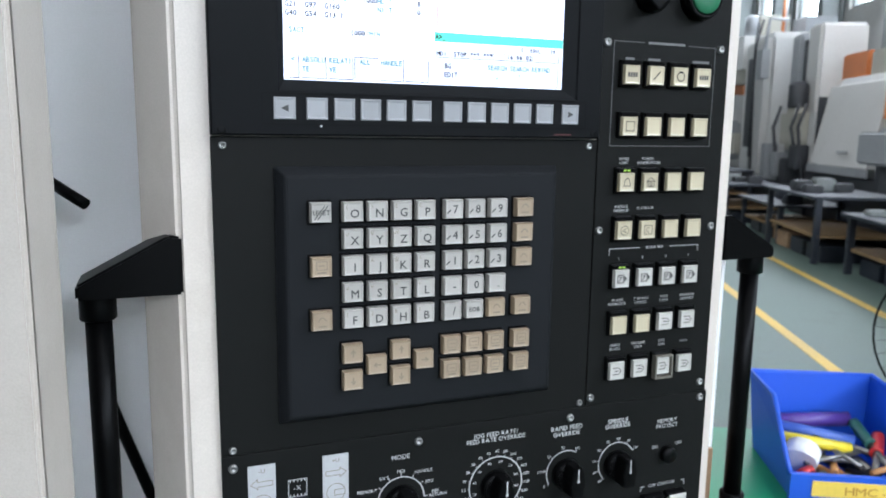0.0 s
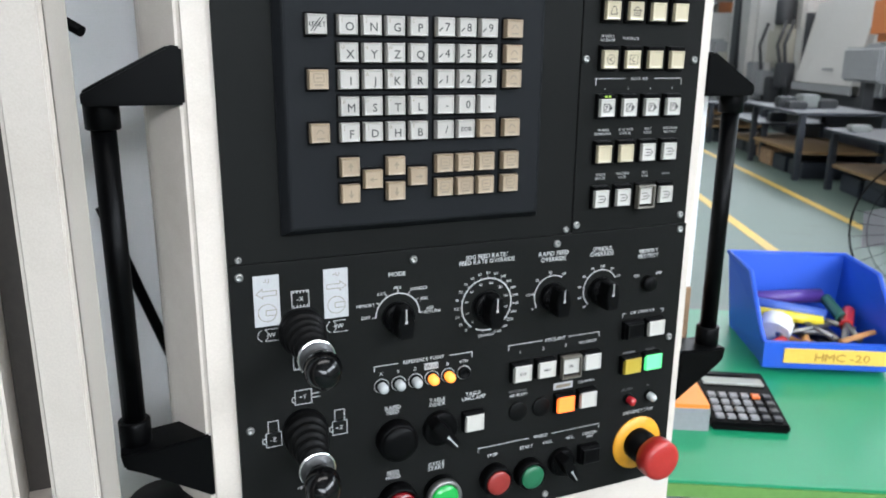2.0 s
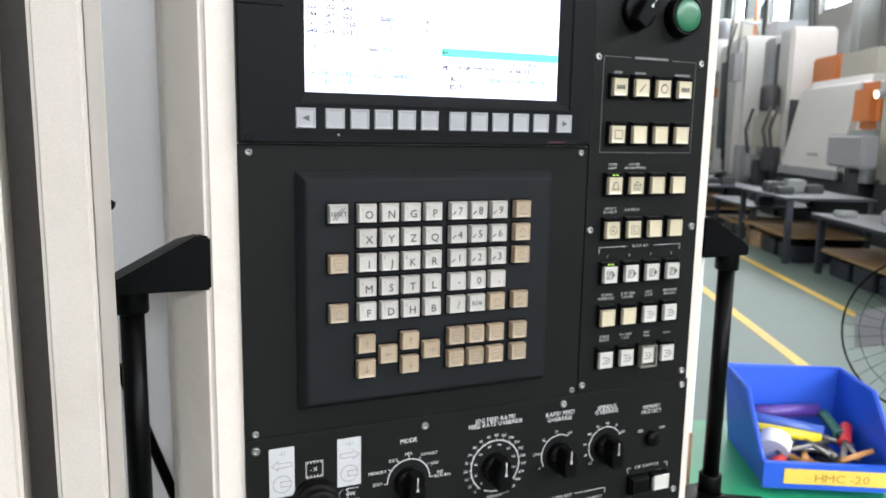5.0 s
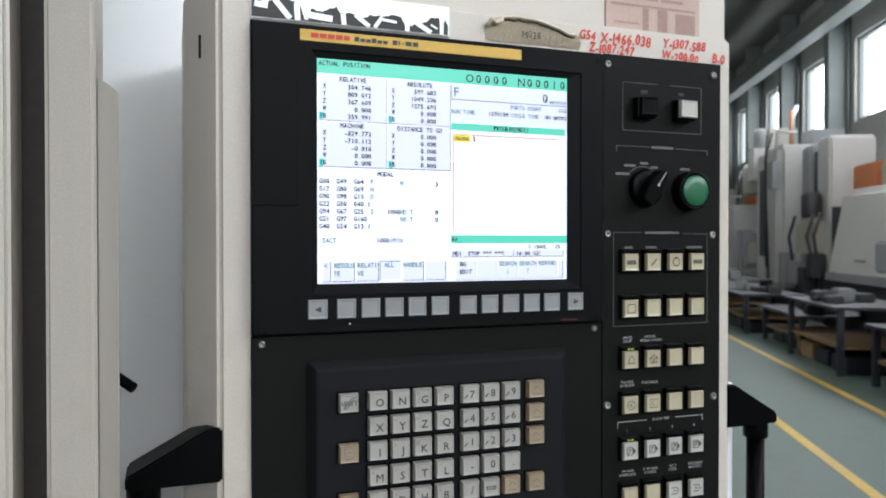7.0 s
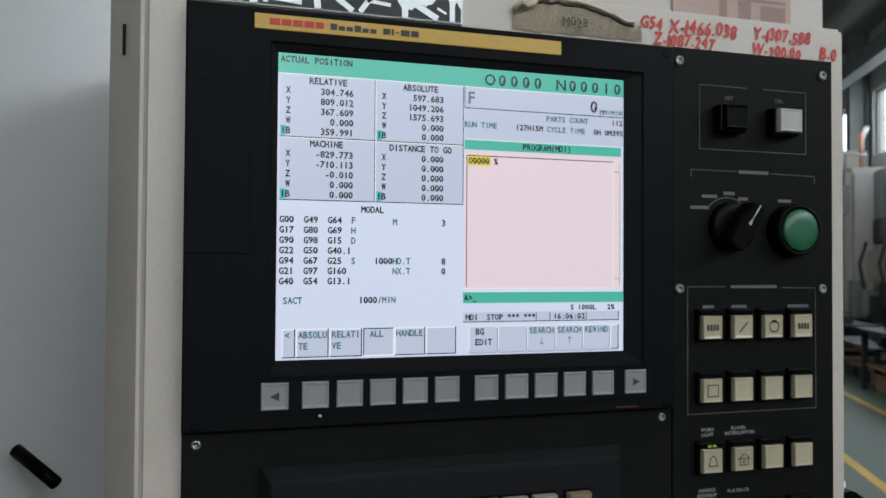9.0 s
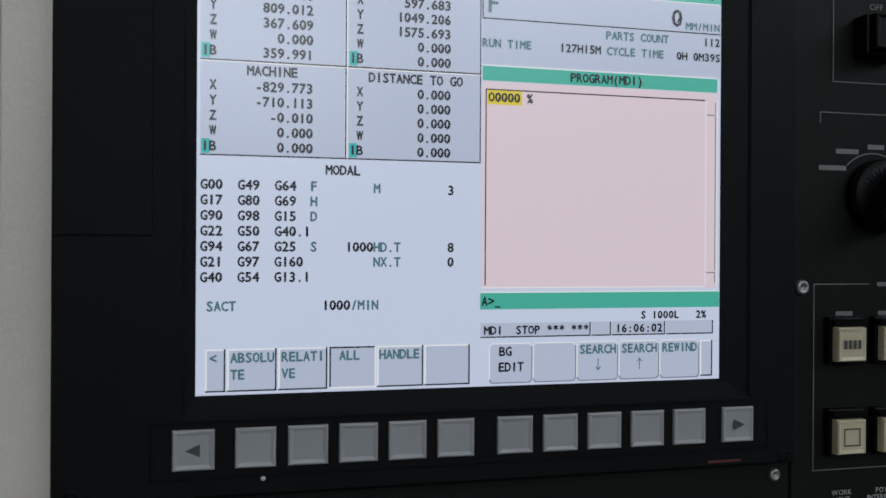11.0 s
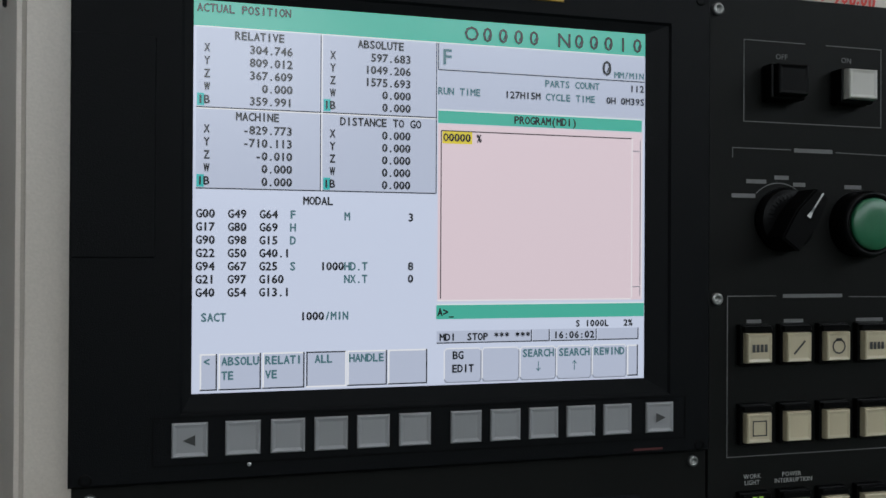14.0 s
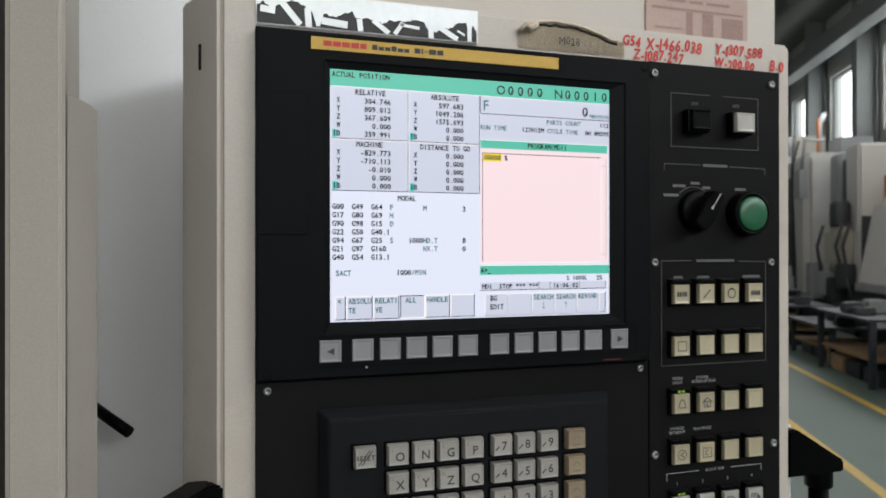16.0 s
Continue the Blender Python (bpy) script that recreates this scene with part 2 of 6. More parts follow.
def tube(points, r, seg=10):
    bm = bmesh.new()
    pts = [Vector(p) for p in points]
    rings = []
    for k, p in enumerate(pts):
        d = (pts[min(k + 1, len(pts) - 1)] - pts[max(k - 1, 0)]).normalized()
        u = d.orthogonal().normalized() if not rings else (last - d * last.dot(d)).normalized()
        last = u
        v = d.cross(u)
        rings.append([bm.verts.new(p + r * (math.cos(2 * math.pi * i / seg) * u + math.sin(2 * math.pi * i / seg) * v)) for i in range(seg)])
    for p, q in zip(rings, rings[1:]):
        for i in range(seg):
            bm.faces.new((p[i], p[(i + 1) % seg], q[(i + 1) % seg], q[i])).smooth = True
    bm.faces.new(rings[0][::-1])
    bm.faces.new(rings[-1])
    bmesh.ops.recalc_face_normals(bm, faces=bm.faces)
    return bm


# ---- letters, from the built-in font ----
GLYPHS = {}


def load_glyphs(chars):
    made = []
    for ch in sorted(set(chars)):
        cu = bpy.data.curves.new("glyph", "FONT")
        cu.body, cu.resolution_u = ch, 2
        made.append((ch, new("glyph", cu)))
    dg = bpy.context.evaluated_depsgraph_get()
    for ch, ob in made:
        me = bpy.data.meshes.new_from_object(ob.evaluated_get(dg))
        GLYPHS[ch] = ([(v.co.x, v.co.y) for v in me.vertices], [tuple(p.vertices) for p in me.polygons])
        bpy.data.objects.remove(ob)
        bpy.data.meshes.remove(me)


load_glyphs("ABCDEFGHIJKLMNOPQRSTUVWXYZabcdehinrst0123456789+-./()%<>_*:;&#@=?'[]")
CAPH = max(v[1] for v in GLYPHS["H"][0])


def write(text, x, z, h, align="c", pitch=0.0, squeeze=1.0, bold=0.0, slant=0.0, zero=False, bm=None, y=0.0, wobble=0.0):
    """Letters of cap height h in the x, z plane, facing -y. pitch: fixed step from letter to letter."""
    bm = bm or bmesh.new()
    k = h / CAPH
    pen, placed = 0.0, []
    for ch in text:
        vs, fs = GLYPHS.get(ch, ([], []))
        w = (max((v[0] for v in vs), default=0.3) - min((v[0] for v in vs), default=0)) * k * squeeze
        left = min((v[0] for v in vs), default=0) * k * squeeze
        if pitch:
            fit = min(1.0, 0.86 * pitch / w) if w else 1.0
            placed.append((ch, pen + (pitch - w * fit) / 2 - left * fit, fit))
            pen += pitch
        else:
            placed.append((ch, pen - left, 1.0))
            pen += (w if ch != " " else 0.3 * h) + 0.17 * h
    off = {"c": -pen / 2, "l": 0.0, "r": -pen}[align]
    for ch, px, fit in placed:
        vs, fs = GLYPHS.get(ch, ([], []))
        lift = random.uniform(-wobble, wobble)
        for rep in ((0, 0),) if not bold else ((0, 0), (bold, 0), (-bold, 0), (0, bold), (0, -bold)):
            made = [bm.verts.new((x + off + px + (vx + slant * vz) * k * squeeze * fit + rep[0], y - 0.00001 * (rep[0] > 0) - 0.00002 * (rep[0] < 0) - 0.00003 * (rep[1] > 0) - 0.00004 * (rep[1] < 0), z - h / 2 + vz * k + rep[1] + lift)) for vx, vz in vs]
            for f in fs:
                try:
                    bm.faces.new([made[i] for i in f])
                except ValueError:
                    pass
        if zero and ch == "0":
            cx, w = x + off + px + 0.35 * k * squeeze * fit, 0.13 * h
            a = [bm.verts.new((cx + sx, y - 0.00006, z + sz)) for sx, sz in ((-w - 0.05 * h, -0.28 * h), (-w + 0.05 * h, -0.28 * h), (w + 0.05 * h, 0.28 * h), (w - 0.05 * h, 0.28 * h))]
            bm.faces.new(a)
    for f in bm.faces:
        if f.normal.y > 0:
            f.normal_flip()
    return bm


def flat(rects, y=0.0, bm=None):
    """Printed rectangles (x0, x1, z0, z1), facing -y."""
    bm = bm or bmesh.new()
    for x0, x1, z0, z1 in rects:
        bm.faces.new([bm.verts.new(p) for p in ((x0, y, z0), (x1, y, z0), (x1, y, z1), (x0, y, z1))])
    return bm


def stroke(points, w, y=0.0, bm=None):
    """A printed line of width w through points in x and z, one connected ribbon."""
    bm = bm or bmesh.new()
    shut = len(points) > 3 and math.hypot(points[0][0] - points[-1][0], points[0][1] - points[-1][1]) < 1e-7
    pts = [Vector((p[0], p[1])) for p in (points[:-1] if shut else points)]
    n, sides = len(pts), []
    for k in range(n):
        a = pts[k - 1] if (k or shut) else None
        b = pts[(k + 1) % n] if (k < n - 1 or shut) else None
        u = (pts[k] - a).normalized() if a is not None else None
        v = (b - pts[k]).normalized() if b is not None else None
        d = (u + v).normalized() if u is not None and v is not None and (u + v).length > 0.2 else (v if v is not None else u)
        side = Vector((-d.y, d.x)) * (w / 2)
        if u is not None and v is not None:
            side /= max(0.45, abs(d.dot(v)))
        p = pts[k] if a is not None and b is not None else pts[k] + (d * w / 2 if b is None else -d * w / 2)
        sides.append((bm.verts.new((p.x + side.x, y, p.y + side.y)), bm.verts.new((p.x - side.x, y, p.y - side.y))))
    made = []
    for k in range(n if shut else n - 1):
        (a0, a1), (b0, b1) = sides[k], sides[(k + 1) % n]
        made.append(bm.faces.new((a0, a1, b1, b0)))
    for f in made:
        f.normal_update()
        if f.normal.y > 0:
            f.normal_flip()
    return bm


def arc(cx, cz, r, a0, a1, n=24):
    return [(cx + r * math.cos(radians(a0 + (a1 - a0) * k / n)), cz + r * math.sin(radians(a0 + (a1 - a0) * k / n))) for k in range(n + 1)]


def frame_line(x0, x1, z0, z1):
    return [(x0, z0), (x1, z0), (x1, z1), (x0, z1), (x0, z0)]


# ---- the hall ----
def slab(s0, s1, r0, r1, z0, z1, bm=None):
    """A block lying along the hall's directions."""
    bm = bm or bmesh.new()
    return box(r0, r1, s0, s1, z0, z1, bm=bm, turn=Matrix.Rotation(radians(TURN), 4, "Z"))


M_FLOOR = mat("worn_green_floor_paint", (0.105, 0.150, 0.130), 0.5, 0, 0.22, 4, 0.04, 60, stain=0.35, spec=0.3)
M_LINE = mat("yellow_floor_line", (0.62, 0.40, 0.06), 0.5, 0, 0.2, 8, 0.05, stain=0.3)
M_WALL = mat("grey_hall_wall", (0.48, 0.48, 0.46), 0.8, 0, 0.12, 2, 0.1, stain=0.2)
M_ROOF = mat("grey_roof_sheet", (0.20, 0.20, 0.19), 0.7, 0, 0.15, 2, 0.1)
M_STEELG = mat("grey_painted_steel", (0.22, 0.235, 0.23), 0.5, 0, 0.15, 6, 0.05, stain=0.2)
M_SKYGLOW = glow("bright_overcast", (0.86, 0.95, 1.0), 8.0, (0.8, 0.8, 0.8))

solid("floor", slab(-10, 34, -8, 7, FLOOR - 0.2, FLOOR), M_FLOOR, "worn green painted workshop floor with scuffs", "floor", kind="structure")
solid("ceiling", slab(-10.3, 34.3, -8.3, 7.3, CEIL, CEIL + 0.2), M_ROOF, "dark grey sheet roof of the hall", "ceiling", kind="structure")
solid("wall_south", slab(-10.3, -10, -8.3, 7.3, FLOOR, CEIL), M_WALL, "grey plastered hall wall", "wall", kind="structure")
solid("wall_north", slab(34, 34.3, -8.3, 7.3, FLOOR, CEIL), M_WALL, "grey plastered hall wall", "wall", kind="structure")
solid("wall_west", slab(-10, 34, -8.3, -8, FLOOR, CEIL), M_WALL, "grey plastered hall wall", "wall", kind="structure")
SILL, HEAD, WR = 2.62, 4.45, 7.0
east = slab(-10, 34, WR, WR + 0.3, FLOOR, SILL)
slab(-10, 34, WR, WR + 0.3, HEAD, CEIL, east)
PIERS = [-12.0 + 3.2 * k for k in range(15)]
for s in PIERS:
    if s > -10:
        slab(s, s + 0.6, WR, WR + 0.3, SILL, HEAD, east)
solid("wall_east", east, M_WALL, "grey hall wall with a band of tall windows", "wall", kind="structure")
solid("backdrop", slab(-12, 36, 8.5, 8.6, FLOOR, CEIL + 3), M_SKYGLOW, "bright overcast sky outside the windows", "sky", kind="structure")
for k, s in enumerate(PIERS[4:14]):
    w = thing(f"window_{k + 1}", hall(s + 1.9, 7.1, SILL), "tall factory window with white daylight behind grey bars", "window", kind="structure")
    a, b = s + 0.6, s + 3.2
    fr = slab(a, a + 0.06, 7.08, 7.16, SILL, HEAD)
    slab(b - 0.06, b, 7.08, 7.16, SILL, HEAD, fr)
    slab(a + 0.06, b - 0.06, 7.08, 7.16, SILL, SILL + 0.06, fr)
    slab(a + 0.06, b - 0.06, 7.08, 7.16, HEAD - 0.06, HEAD, fr)
    slab(a + 1.27, a + 1.33, 7.09, 7.15, SILL + 0.06, HEAD - 0.06, fr)
    part("window_frame", fr, M_STEELG, w)
for name, r in (("floor_line", 2.04), ("floor_line", 2.99)):
    solid(name, slab(-8, 33, r - 0.04, r + 0.04, FLOOR - 0.001, FLOOR + 0.003), M_LINE, "worn yellow aisle line painted on the green floor", "floor line", kind="structure")
# steel columns and the crane beam in front of the windows
for s in PIERS[4:14]:
    c = thing("steel_column", hall(s + 0.3, 6.7), "grey painted steel hall column beside the windows", "column", "hall columns", "structure")
    part("web", slab(s + 0.28, s + 0.32, 6.55, 6.92, FLOOR, CEIL), M_STEELG, c)
    part("flange", slab(s + 0.15, s + 0.45, 6.52, 6.55, FLOOR, CEIL), M_STEELG, c)
    part("flange", slab(s + 0.15, s + 0.45, 6.92, 6.95, FLOOR, CEIL), M_STEELG, c)
solid("crane_beam", slab(-9.9, 33.9, 6.1, 6.45, 4.6, 5.0), M_STEELG, "long grey steel crane beam along the wall", "beam", kind="structure")

# ---- control box ----
BX0, BX1, BTOP, BBOT = -0.055, 0.378, 0.2090, -0.545
ctl = thing("control_box", (0.16, 0.06, BBOT), "beige sheet-metal control box of a machining centre with black grab handles", "control cabinet")


def shell():
    bm = bmesh.new()
    a = [(BX0, 0.004), (BX1, 0.004), (BX1 + 0.016, 0.13), (BX0 - 0.0215, 0.13), (BX0 - 0.0215, 0.045)]
    lo = [bm.verts.new((x, y, BBOT)) for x, y in a]
    hi = [bm.verts.new((x, y, BTOP - (0.012 if y > 0.1 else 0))) for x, y in a]
    for k in range(5):
        j = (k + 1) % 5
        bm.faces.new((lo[k], lo[j], hi[j], hi[k]))
    bm.faces.new(hi)
    bm.faces.new(lo[::-1])
    bmesh.ops.recalc_face_normals(bm, faces=bm.faces)
    bmesh.ops.bevel(bm, geom=list(bm.edges), offset=0.003, segments=3, affect="EDGES")
    return bm


part("shell", shell(), M_BEIGE, ctl)
part("slot", box(BX0 - 0.0120, BX0 - 0.0095, 0.0235, 0.0265, 0.160, 0.176), M_BLACK, ctl, "small dark slot in the side")


def handle(side):
    """A grab handle: two wedge brackets, two collars and a round bar."""
    sx = -1 if side < 0 else 1
    x0 = BX0 + 0.002 if side < 0 else BX1 - 0.002
    gx = x0 + sx * (0.051 if side < 0 else 0.0475)
    e = 0.0 if side < 0 else 0.0055
    h = part("grab_handle", tube([(0, 0, -0.150), (0, 0, -0.358)], 0.0080, 18), M_HANDLE, ctl, "black round grab bar", at=(gx, 0.022, 0))
    for nm, pts in (("bracket", [(x0, -0.097), (x0 + sx * 0.008, -0.096), (x0 + sx * (0.062 - e), -0.125), (x0 + sx * (0.062 - e), -0.134), (x0, -0.134)]),
                    ("bracket", [(x0, -0.372), (x0 + sx * 0.040, -0.376), (x0 + sx * (0.062 - e), -0.376), (x0 + sx * (0.060 - e), -0.388), (x0 + sx * 0.048, -0.394), (x0, -0.424)])):
        part(nm, prism(pts, 0.004, 0.040, 0.0015), M_HANDLE, h)
    for z0, z1 in ((-0.150, -0.128), (-0.380, -0.358)):
        part("collar", lathe([(0, z0), (0.0102, z0), (0.0111, z0 + 0.001), (0.0111, z1 - 0.001), (0.0102, z1), (0, z1)], 20, axis="z", at=(gx, 0.022, 0)), M_HANDLE, h)
    return h


handle(-1)
handle(1)


def screw_bm(r):
    bm = lathe([(r, 0.0), (r, r * 0.4), (r * 0.8, r * 0.62), (r * 0.5, r * 0.66), (r * 0.45, r * 0.25), (0, r * 0.25)], 14)
    return bm


def screw(parent, x, z, y=0.0, r=0.0031):
    return part("screw", shared(f"screw{r}", lambda: screw_bm(r)), M_STEEL, parent, at=(x, y, z))


# red figures on the top strip, torn stickers
PEN = dict(wobble=0.0011, squeeze=0.80, slant=0.16, bold=0.00038)
note = write("G54", 0.2255, 0.1985, 0.0070, "l", **PEN)
write("X-1466.038", 0.2450, 0.1985, 0.0082, "l", **PEN, bm=note)
write("Y-1307.588", 0.3060, 0.1985, 0.0076, "l", **PEN, bm=note)
write("Z-1087.247", 0.2345, 0.1893, 0.0072, "l", **PEN, bm=note)
write("W-200.00", 0.3050, 0.1888, 0.0068, "l", **PEN, bm=note)
write("B.0", 0.3575, 0.1905, 0.0080, "l", **PEN, bm=note)
part("handwriting", note, M_REDINK, ctl, "red marker figures", at=(0, 0.0034, 0))


st = solid("name_sticker", box(-0.0335, 0.1125, 0.0022, 0.0038, 0.1860, 0.2080, 0.0002), M_SILV, "torn silver name sticker with black letter remnants", "sticker", at=(0, 0, 0))
# the lower half of large black letters is left, torn along an uneven line
TORN = ((-33, 11), (-29, 13.5), (-24, 9), (-18, 14), (-12, 15.5), (-4, 13), (1, 9), (3.5, 0.6), (5.5, 0.6), (8, 9), (16, 7.5), (22, 11), (26, 12.5), (29, 8), (34, 8.5), (40, 8.5), (46, 6), (52, 9), (60, 9), (66, 10.5), (74, 10), (77, 5), (83, 4), (88, 7), (94, 8), (99, 12), (104, 12), (106, 6), (109, 11), (112, 6))


def torn_band():
    rnd = random.Random(7)
    line = []
    for (x0, h0), (x1, h1) in zip(TORN, TORN[1:]):
        for k in range(4):
            f = k / 4
            line.append((x0 + (x1 - x0) * f, max(0.4, h0 + (h1 - h0) * f + (rnd.uniform(-0.9, 0.9) if k else 0))))
    bm = bmesh.new()
    for (x0, h0), (x1, h1) in zip(line, line[1:]):
        bm.faces.new([bm.verts.new(p) for p in ((x0 / 1000, 0.0018, 0.1868), (x1 / 1000, 0.0018, 0.1868), (x1 / 1000, 0.0018, 0.1868 + h1 / 1000), (x0 / 1000, 0.0018, 0.1868 + h0 / 1000))])
    bmesh.ops.remove_doubles(bm, verts=bm.verts, dist=1e-6)
    bmesh.ops.solidify(bm, geom=bm.faces[:], thickness=-0.0004)
    return bm


part("letter_remnant", torn_band(), M_TORN, st, "torn black letters")
for x0, h0, x1, h1, w in ((-17, 12.5, -8, 2, 4), (-2, 9.5, -1.5, 1.5, 4), (-29, 8.5, -24, 8, 4), (9, 4.2, 21, 3.2, 4.5), (31, 6, 31.5, 1.5, 3.5), (41, 7, 49, 1.2, 3.2), (59, 7, 55, 1.2, 2.8), (59, 6.5, 70, 5.5, 2), (79, 6, 79, 1.2, 3.5), (87, 6.2, 96, 1.2, 3.5), (106, 8, 106, 1.2, 3), (98, 6, 102, 4, 1.4)):
    part("letter_gap", stroke([(x0 / 1000, 0.1868 + h0 / 1000), (x1 / 1000, 0.1868 + h1 / 1000)], w / 1000, 0.0009), M_SILV, st)


def peeled():
    """A paper label whose upper edge has come loose in an arch."""
    rnd = random.Random(21)
    bm = bmesh.new()
    n, top, low = 40, [], []
    for k in range(n + 1):
        f = k / n
        x = 0.143 + 0.083 * f
        rise = 0.0105 + 0.0098 * math.sin(math.pi * min(1, f * 1.12 + 0.06)) ** 0.7 * (1 - 0.45 * f)
        top.append((x, 0.1862 + rise + rnd.uniform(-0.0006, 0.0006), 0.0026 - 0.0022 * math.sin(math.pi * f)))
        low.append((x + 0.002 * math.sin(9 * f), 0.1862 + 0.0012 * rnd.random(), 0.0029))
    a = [bm.verts.new((x, y, z)) for x, z, y in top]
    b = [bm.verts.new((x, y, z)) for x, z, y in low]
    for k in range(n):
        bm.faces.new((b[k], b[k + 1], a[k + 1], a[k]))
    bmesh.ops.solidify(bm, geom=bm.faces[:], thickness=-0.0005)
    return bm, top


pb, edge = peeled()
pe = solid("peeled_label", pb, M_PEEL, "brown peeled paper label with faded handwriting", "label")
part("curled_edge", tube([(x, y - 0.0012, z + 0.0004) for x, z, y in edge[1:-1:3]], 0.0011, 7), M_PEEL, pe)
part("curled_edge", tube([(0.143, 0.0005, 0.1965), (0.146, -0.0020, 0.2015), (0.150, -0.0015, 0.1990), (0.155, -0.0020, 0.2025)], 0.0019, 7), M_PEEL, pe)
# dark tube: torn paper edge together with the shadow below the curl
part("torn_edge_shade", tube([(x, y - 0.0002, z - 0.0016) for x, z, y in edge[5:-2:2]], 0.0008, 6), M_DARKSTRIP, pe, "dark torn edge of the paper with the shade under its curl")
part("handwriting", write("M028", 0.181, 0.1930, 0.0052, wobble=0.0006, squeeze=0.9), M_INK, pe, at=(0, -0.0004, 0))

# ---- display unit ----
dis = thing("display_unit", (0.1, 0.0, -0.034), "dark grey operator display with lit screen and grey softkeys", "display")


def bezel():
    bm = bmesh.new()
    X0, X1, Z0, Z1, yf = -0.034, 0.243, -0.0335, 0.1825, -0.0055
    ox0, ox1, oz0, oz1 = 0.007, 0.2225, -0.0065, 0.1655
    ix0, ix1, iz0, iz1 = 0.0112, 0.2104, 0.0013, 0.1604
    rings = []
    for x0, x1, z0, z1, y in ((X0, X1, Z0, Z1, 0.0035), (X0, X1, Z0, Z1, yf + 0.001), (X0 + 0.001, X1 - 0.001, Z0 + 0.001, Z1 - 0.001, yf), (ox0, ox1, oz0, oz1, yf), (ox0 + 0.001, ox1 - 0.001, oz0 + 0.001, oz1 - 0.001, yf + 0.001), (ix0, ix1, iz0, iz1, -0.0035), (ix0, ix1, iz0, iz1, 0.003)):
        rings.append([bm.verts.new(p) for p in ((x0, y, z0), (x1, y, z0), (x1, y, z1), (x0, y, z1))])
    for p, q in zip(rings, rings[1:]):
        for k in range(4):
            bm.faces.new((p[k], p[(k + 1) % 4], q[(k + 1) % 4], q[k]))
    bmesh.ops.recalc_face_normals(bm, faces=bm.faces)
    return bm


part("bezel", bezel(), M_BEZEL, dis)
part("card_cover", box(-0.0335, -0.0025, -0.0062, -0.004, 0.056, 0.1435, 0.0005), M_BEZEL, dis, "closed card slot cover")
strip = part("name_strip", box(-0.001, 0.169, -0.0062, -0.004, 0.171, 0.179, 0.0003), M_YELBAR, dis, "ochre yellow name strip")
part("name_bar", flat([(0.0065, 0.0118, 0.1735, 0.1768), (0.0126, 0.0175, 0.1735, 0.1768), (0.0183, 0.0232, 0.1735, 0.1768), (0.0240, 0.0290, 0.1735, 0.1768), (0.0298, 0.0340, 0.1735, 0.1768)], -0.0065), M_REDINK, strip)
part("series_bar", flat([(0.0375 + 0.0042 * k, 0.0409 + 0.0042 * k, 0.1735, 0.1758 + 0.0010 * (k % 3 == 0)) for k in range(6)] + [(0.0655, 0.0692, 0.1735, 0.1768), (0.0700, 0.0712, 0.1735, 0.1768), (0.0722, 0.0742, 0.1748, 0.1754), (0.0752, 0.0800, 0.1735, 0.1768), (0.0808, 0.0850, 0.1735, 0.1768)], -0.0065), M_INK, strip)
part("maker_print", flat([(0.204, 0.2185, -0.0314, -0.0304)], -0.0058), M_REDP, dis, "tiny dark red print")
part("softkey_frame", stroke(frame_line(-0.003, 0.230, -0.0265, -0.0075), 0.0006, -0.0057), M_BLACK, dis)


def key_bm(w, h, d, lip=0.0011):
    bm = bmesh.new()
    rings = []
    for k, y in ((1.0, 0.0), (1.0, -d * 0.55), (0.965, -d * 0.9), (0.90, -d), (0.72, -d + 0.0004)):
        rings.append([bm.verts.new((sx * w / 2 * k, y, sz * h / 2 * k)) for sx, sz in ((-1, -1), (1, -1), (1, 1), (-1, 1))])
    for p, q in zip(rings, rings[1:]):
        for i in range(4):
            bm.faces.new((p[i], p[(i + 1) % 4], q[(i + 1) % 4], q[i]))
    bm.faces.new(rings[-1])
    bmesh.ops.recalc_face_normals(bm, faces=bm.faces)
    return bm


for k, x in enumerate((0.0105, 0.031, 0.0488, 0.0664, 0.084, 0.1018, 0.1243, 0.1421, 0.1598, 0.1775, 0.1953, 0.2163)):
    sk = part("softkey", shared("softkey", lambda: key_bm(0.0138, 0.0138, 0.0016)), M_SOFT, dis, at=(x + 0.0005, -0.0050, -0.0165))
    if k in (0, 11):
        d = 1 if k else -1
        tri = bmesh.new()
        tri.faces.new([tri.verts.new(p) for p in ((-0.0022 * d, 0, -0.0022), (0.0026 * d, 0, 0), (-0.0022 * d, 0, 0.0022))])
        part("arrow_mark", tri, M_INK, sk, at=(x + 0.0005, -0.0069, -0.0165))
part("pilot_dot", lathe([(0.0009, 0), (0.0007, 0.0006), (0, 0.0007)], 10), M_LEDW, dis, at=(0.034, -0.0055, -0.0275))
for x, z in ((-0.0275, -0.0305), (0.2375, -0.0305), (0.2375, 0.1775)):
    part("screw_recess", lathe([(0.0026, 0), (0.0022, 0.0004), (0, -0.0012)], 14), M_BLACK, dis, at=(x, -0.0056, z))

# the lit screen and all that it shows
E_BASE = glow("screen_white", (0.75, 0.82, 1.0), SCREEN)
E_PINK = glow("screen_pink", (0.98, 0.80, 0.86), SCREEN * 0.95)
E_CELL = glow("screen_grey", (0.66, 0.725, 0.90), SCREEN * 0.9)
E_GREEN = glow("screen_green", (0.10, 0.74, 0.55), SCREEN * 0.72)
E_CYAN = glow("screen_cyan", (0.05, 0.75, 0.72), SCREEN * 0.72)
E_YELLOW = glow("screen_yellow", (1.0, 0.80, 0.05), SCREEN * 0.9)
E_DARK = glow("screen_black", (0.008, 0.010, 0.016), SCREEN * 0.8)
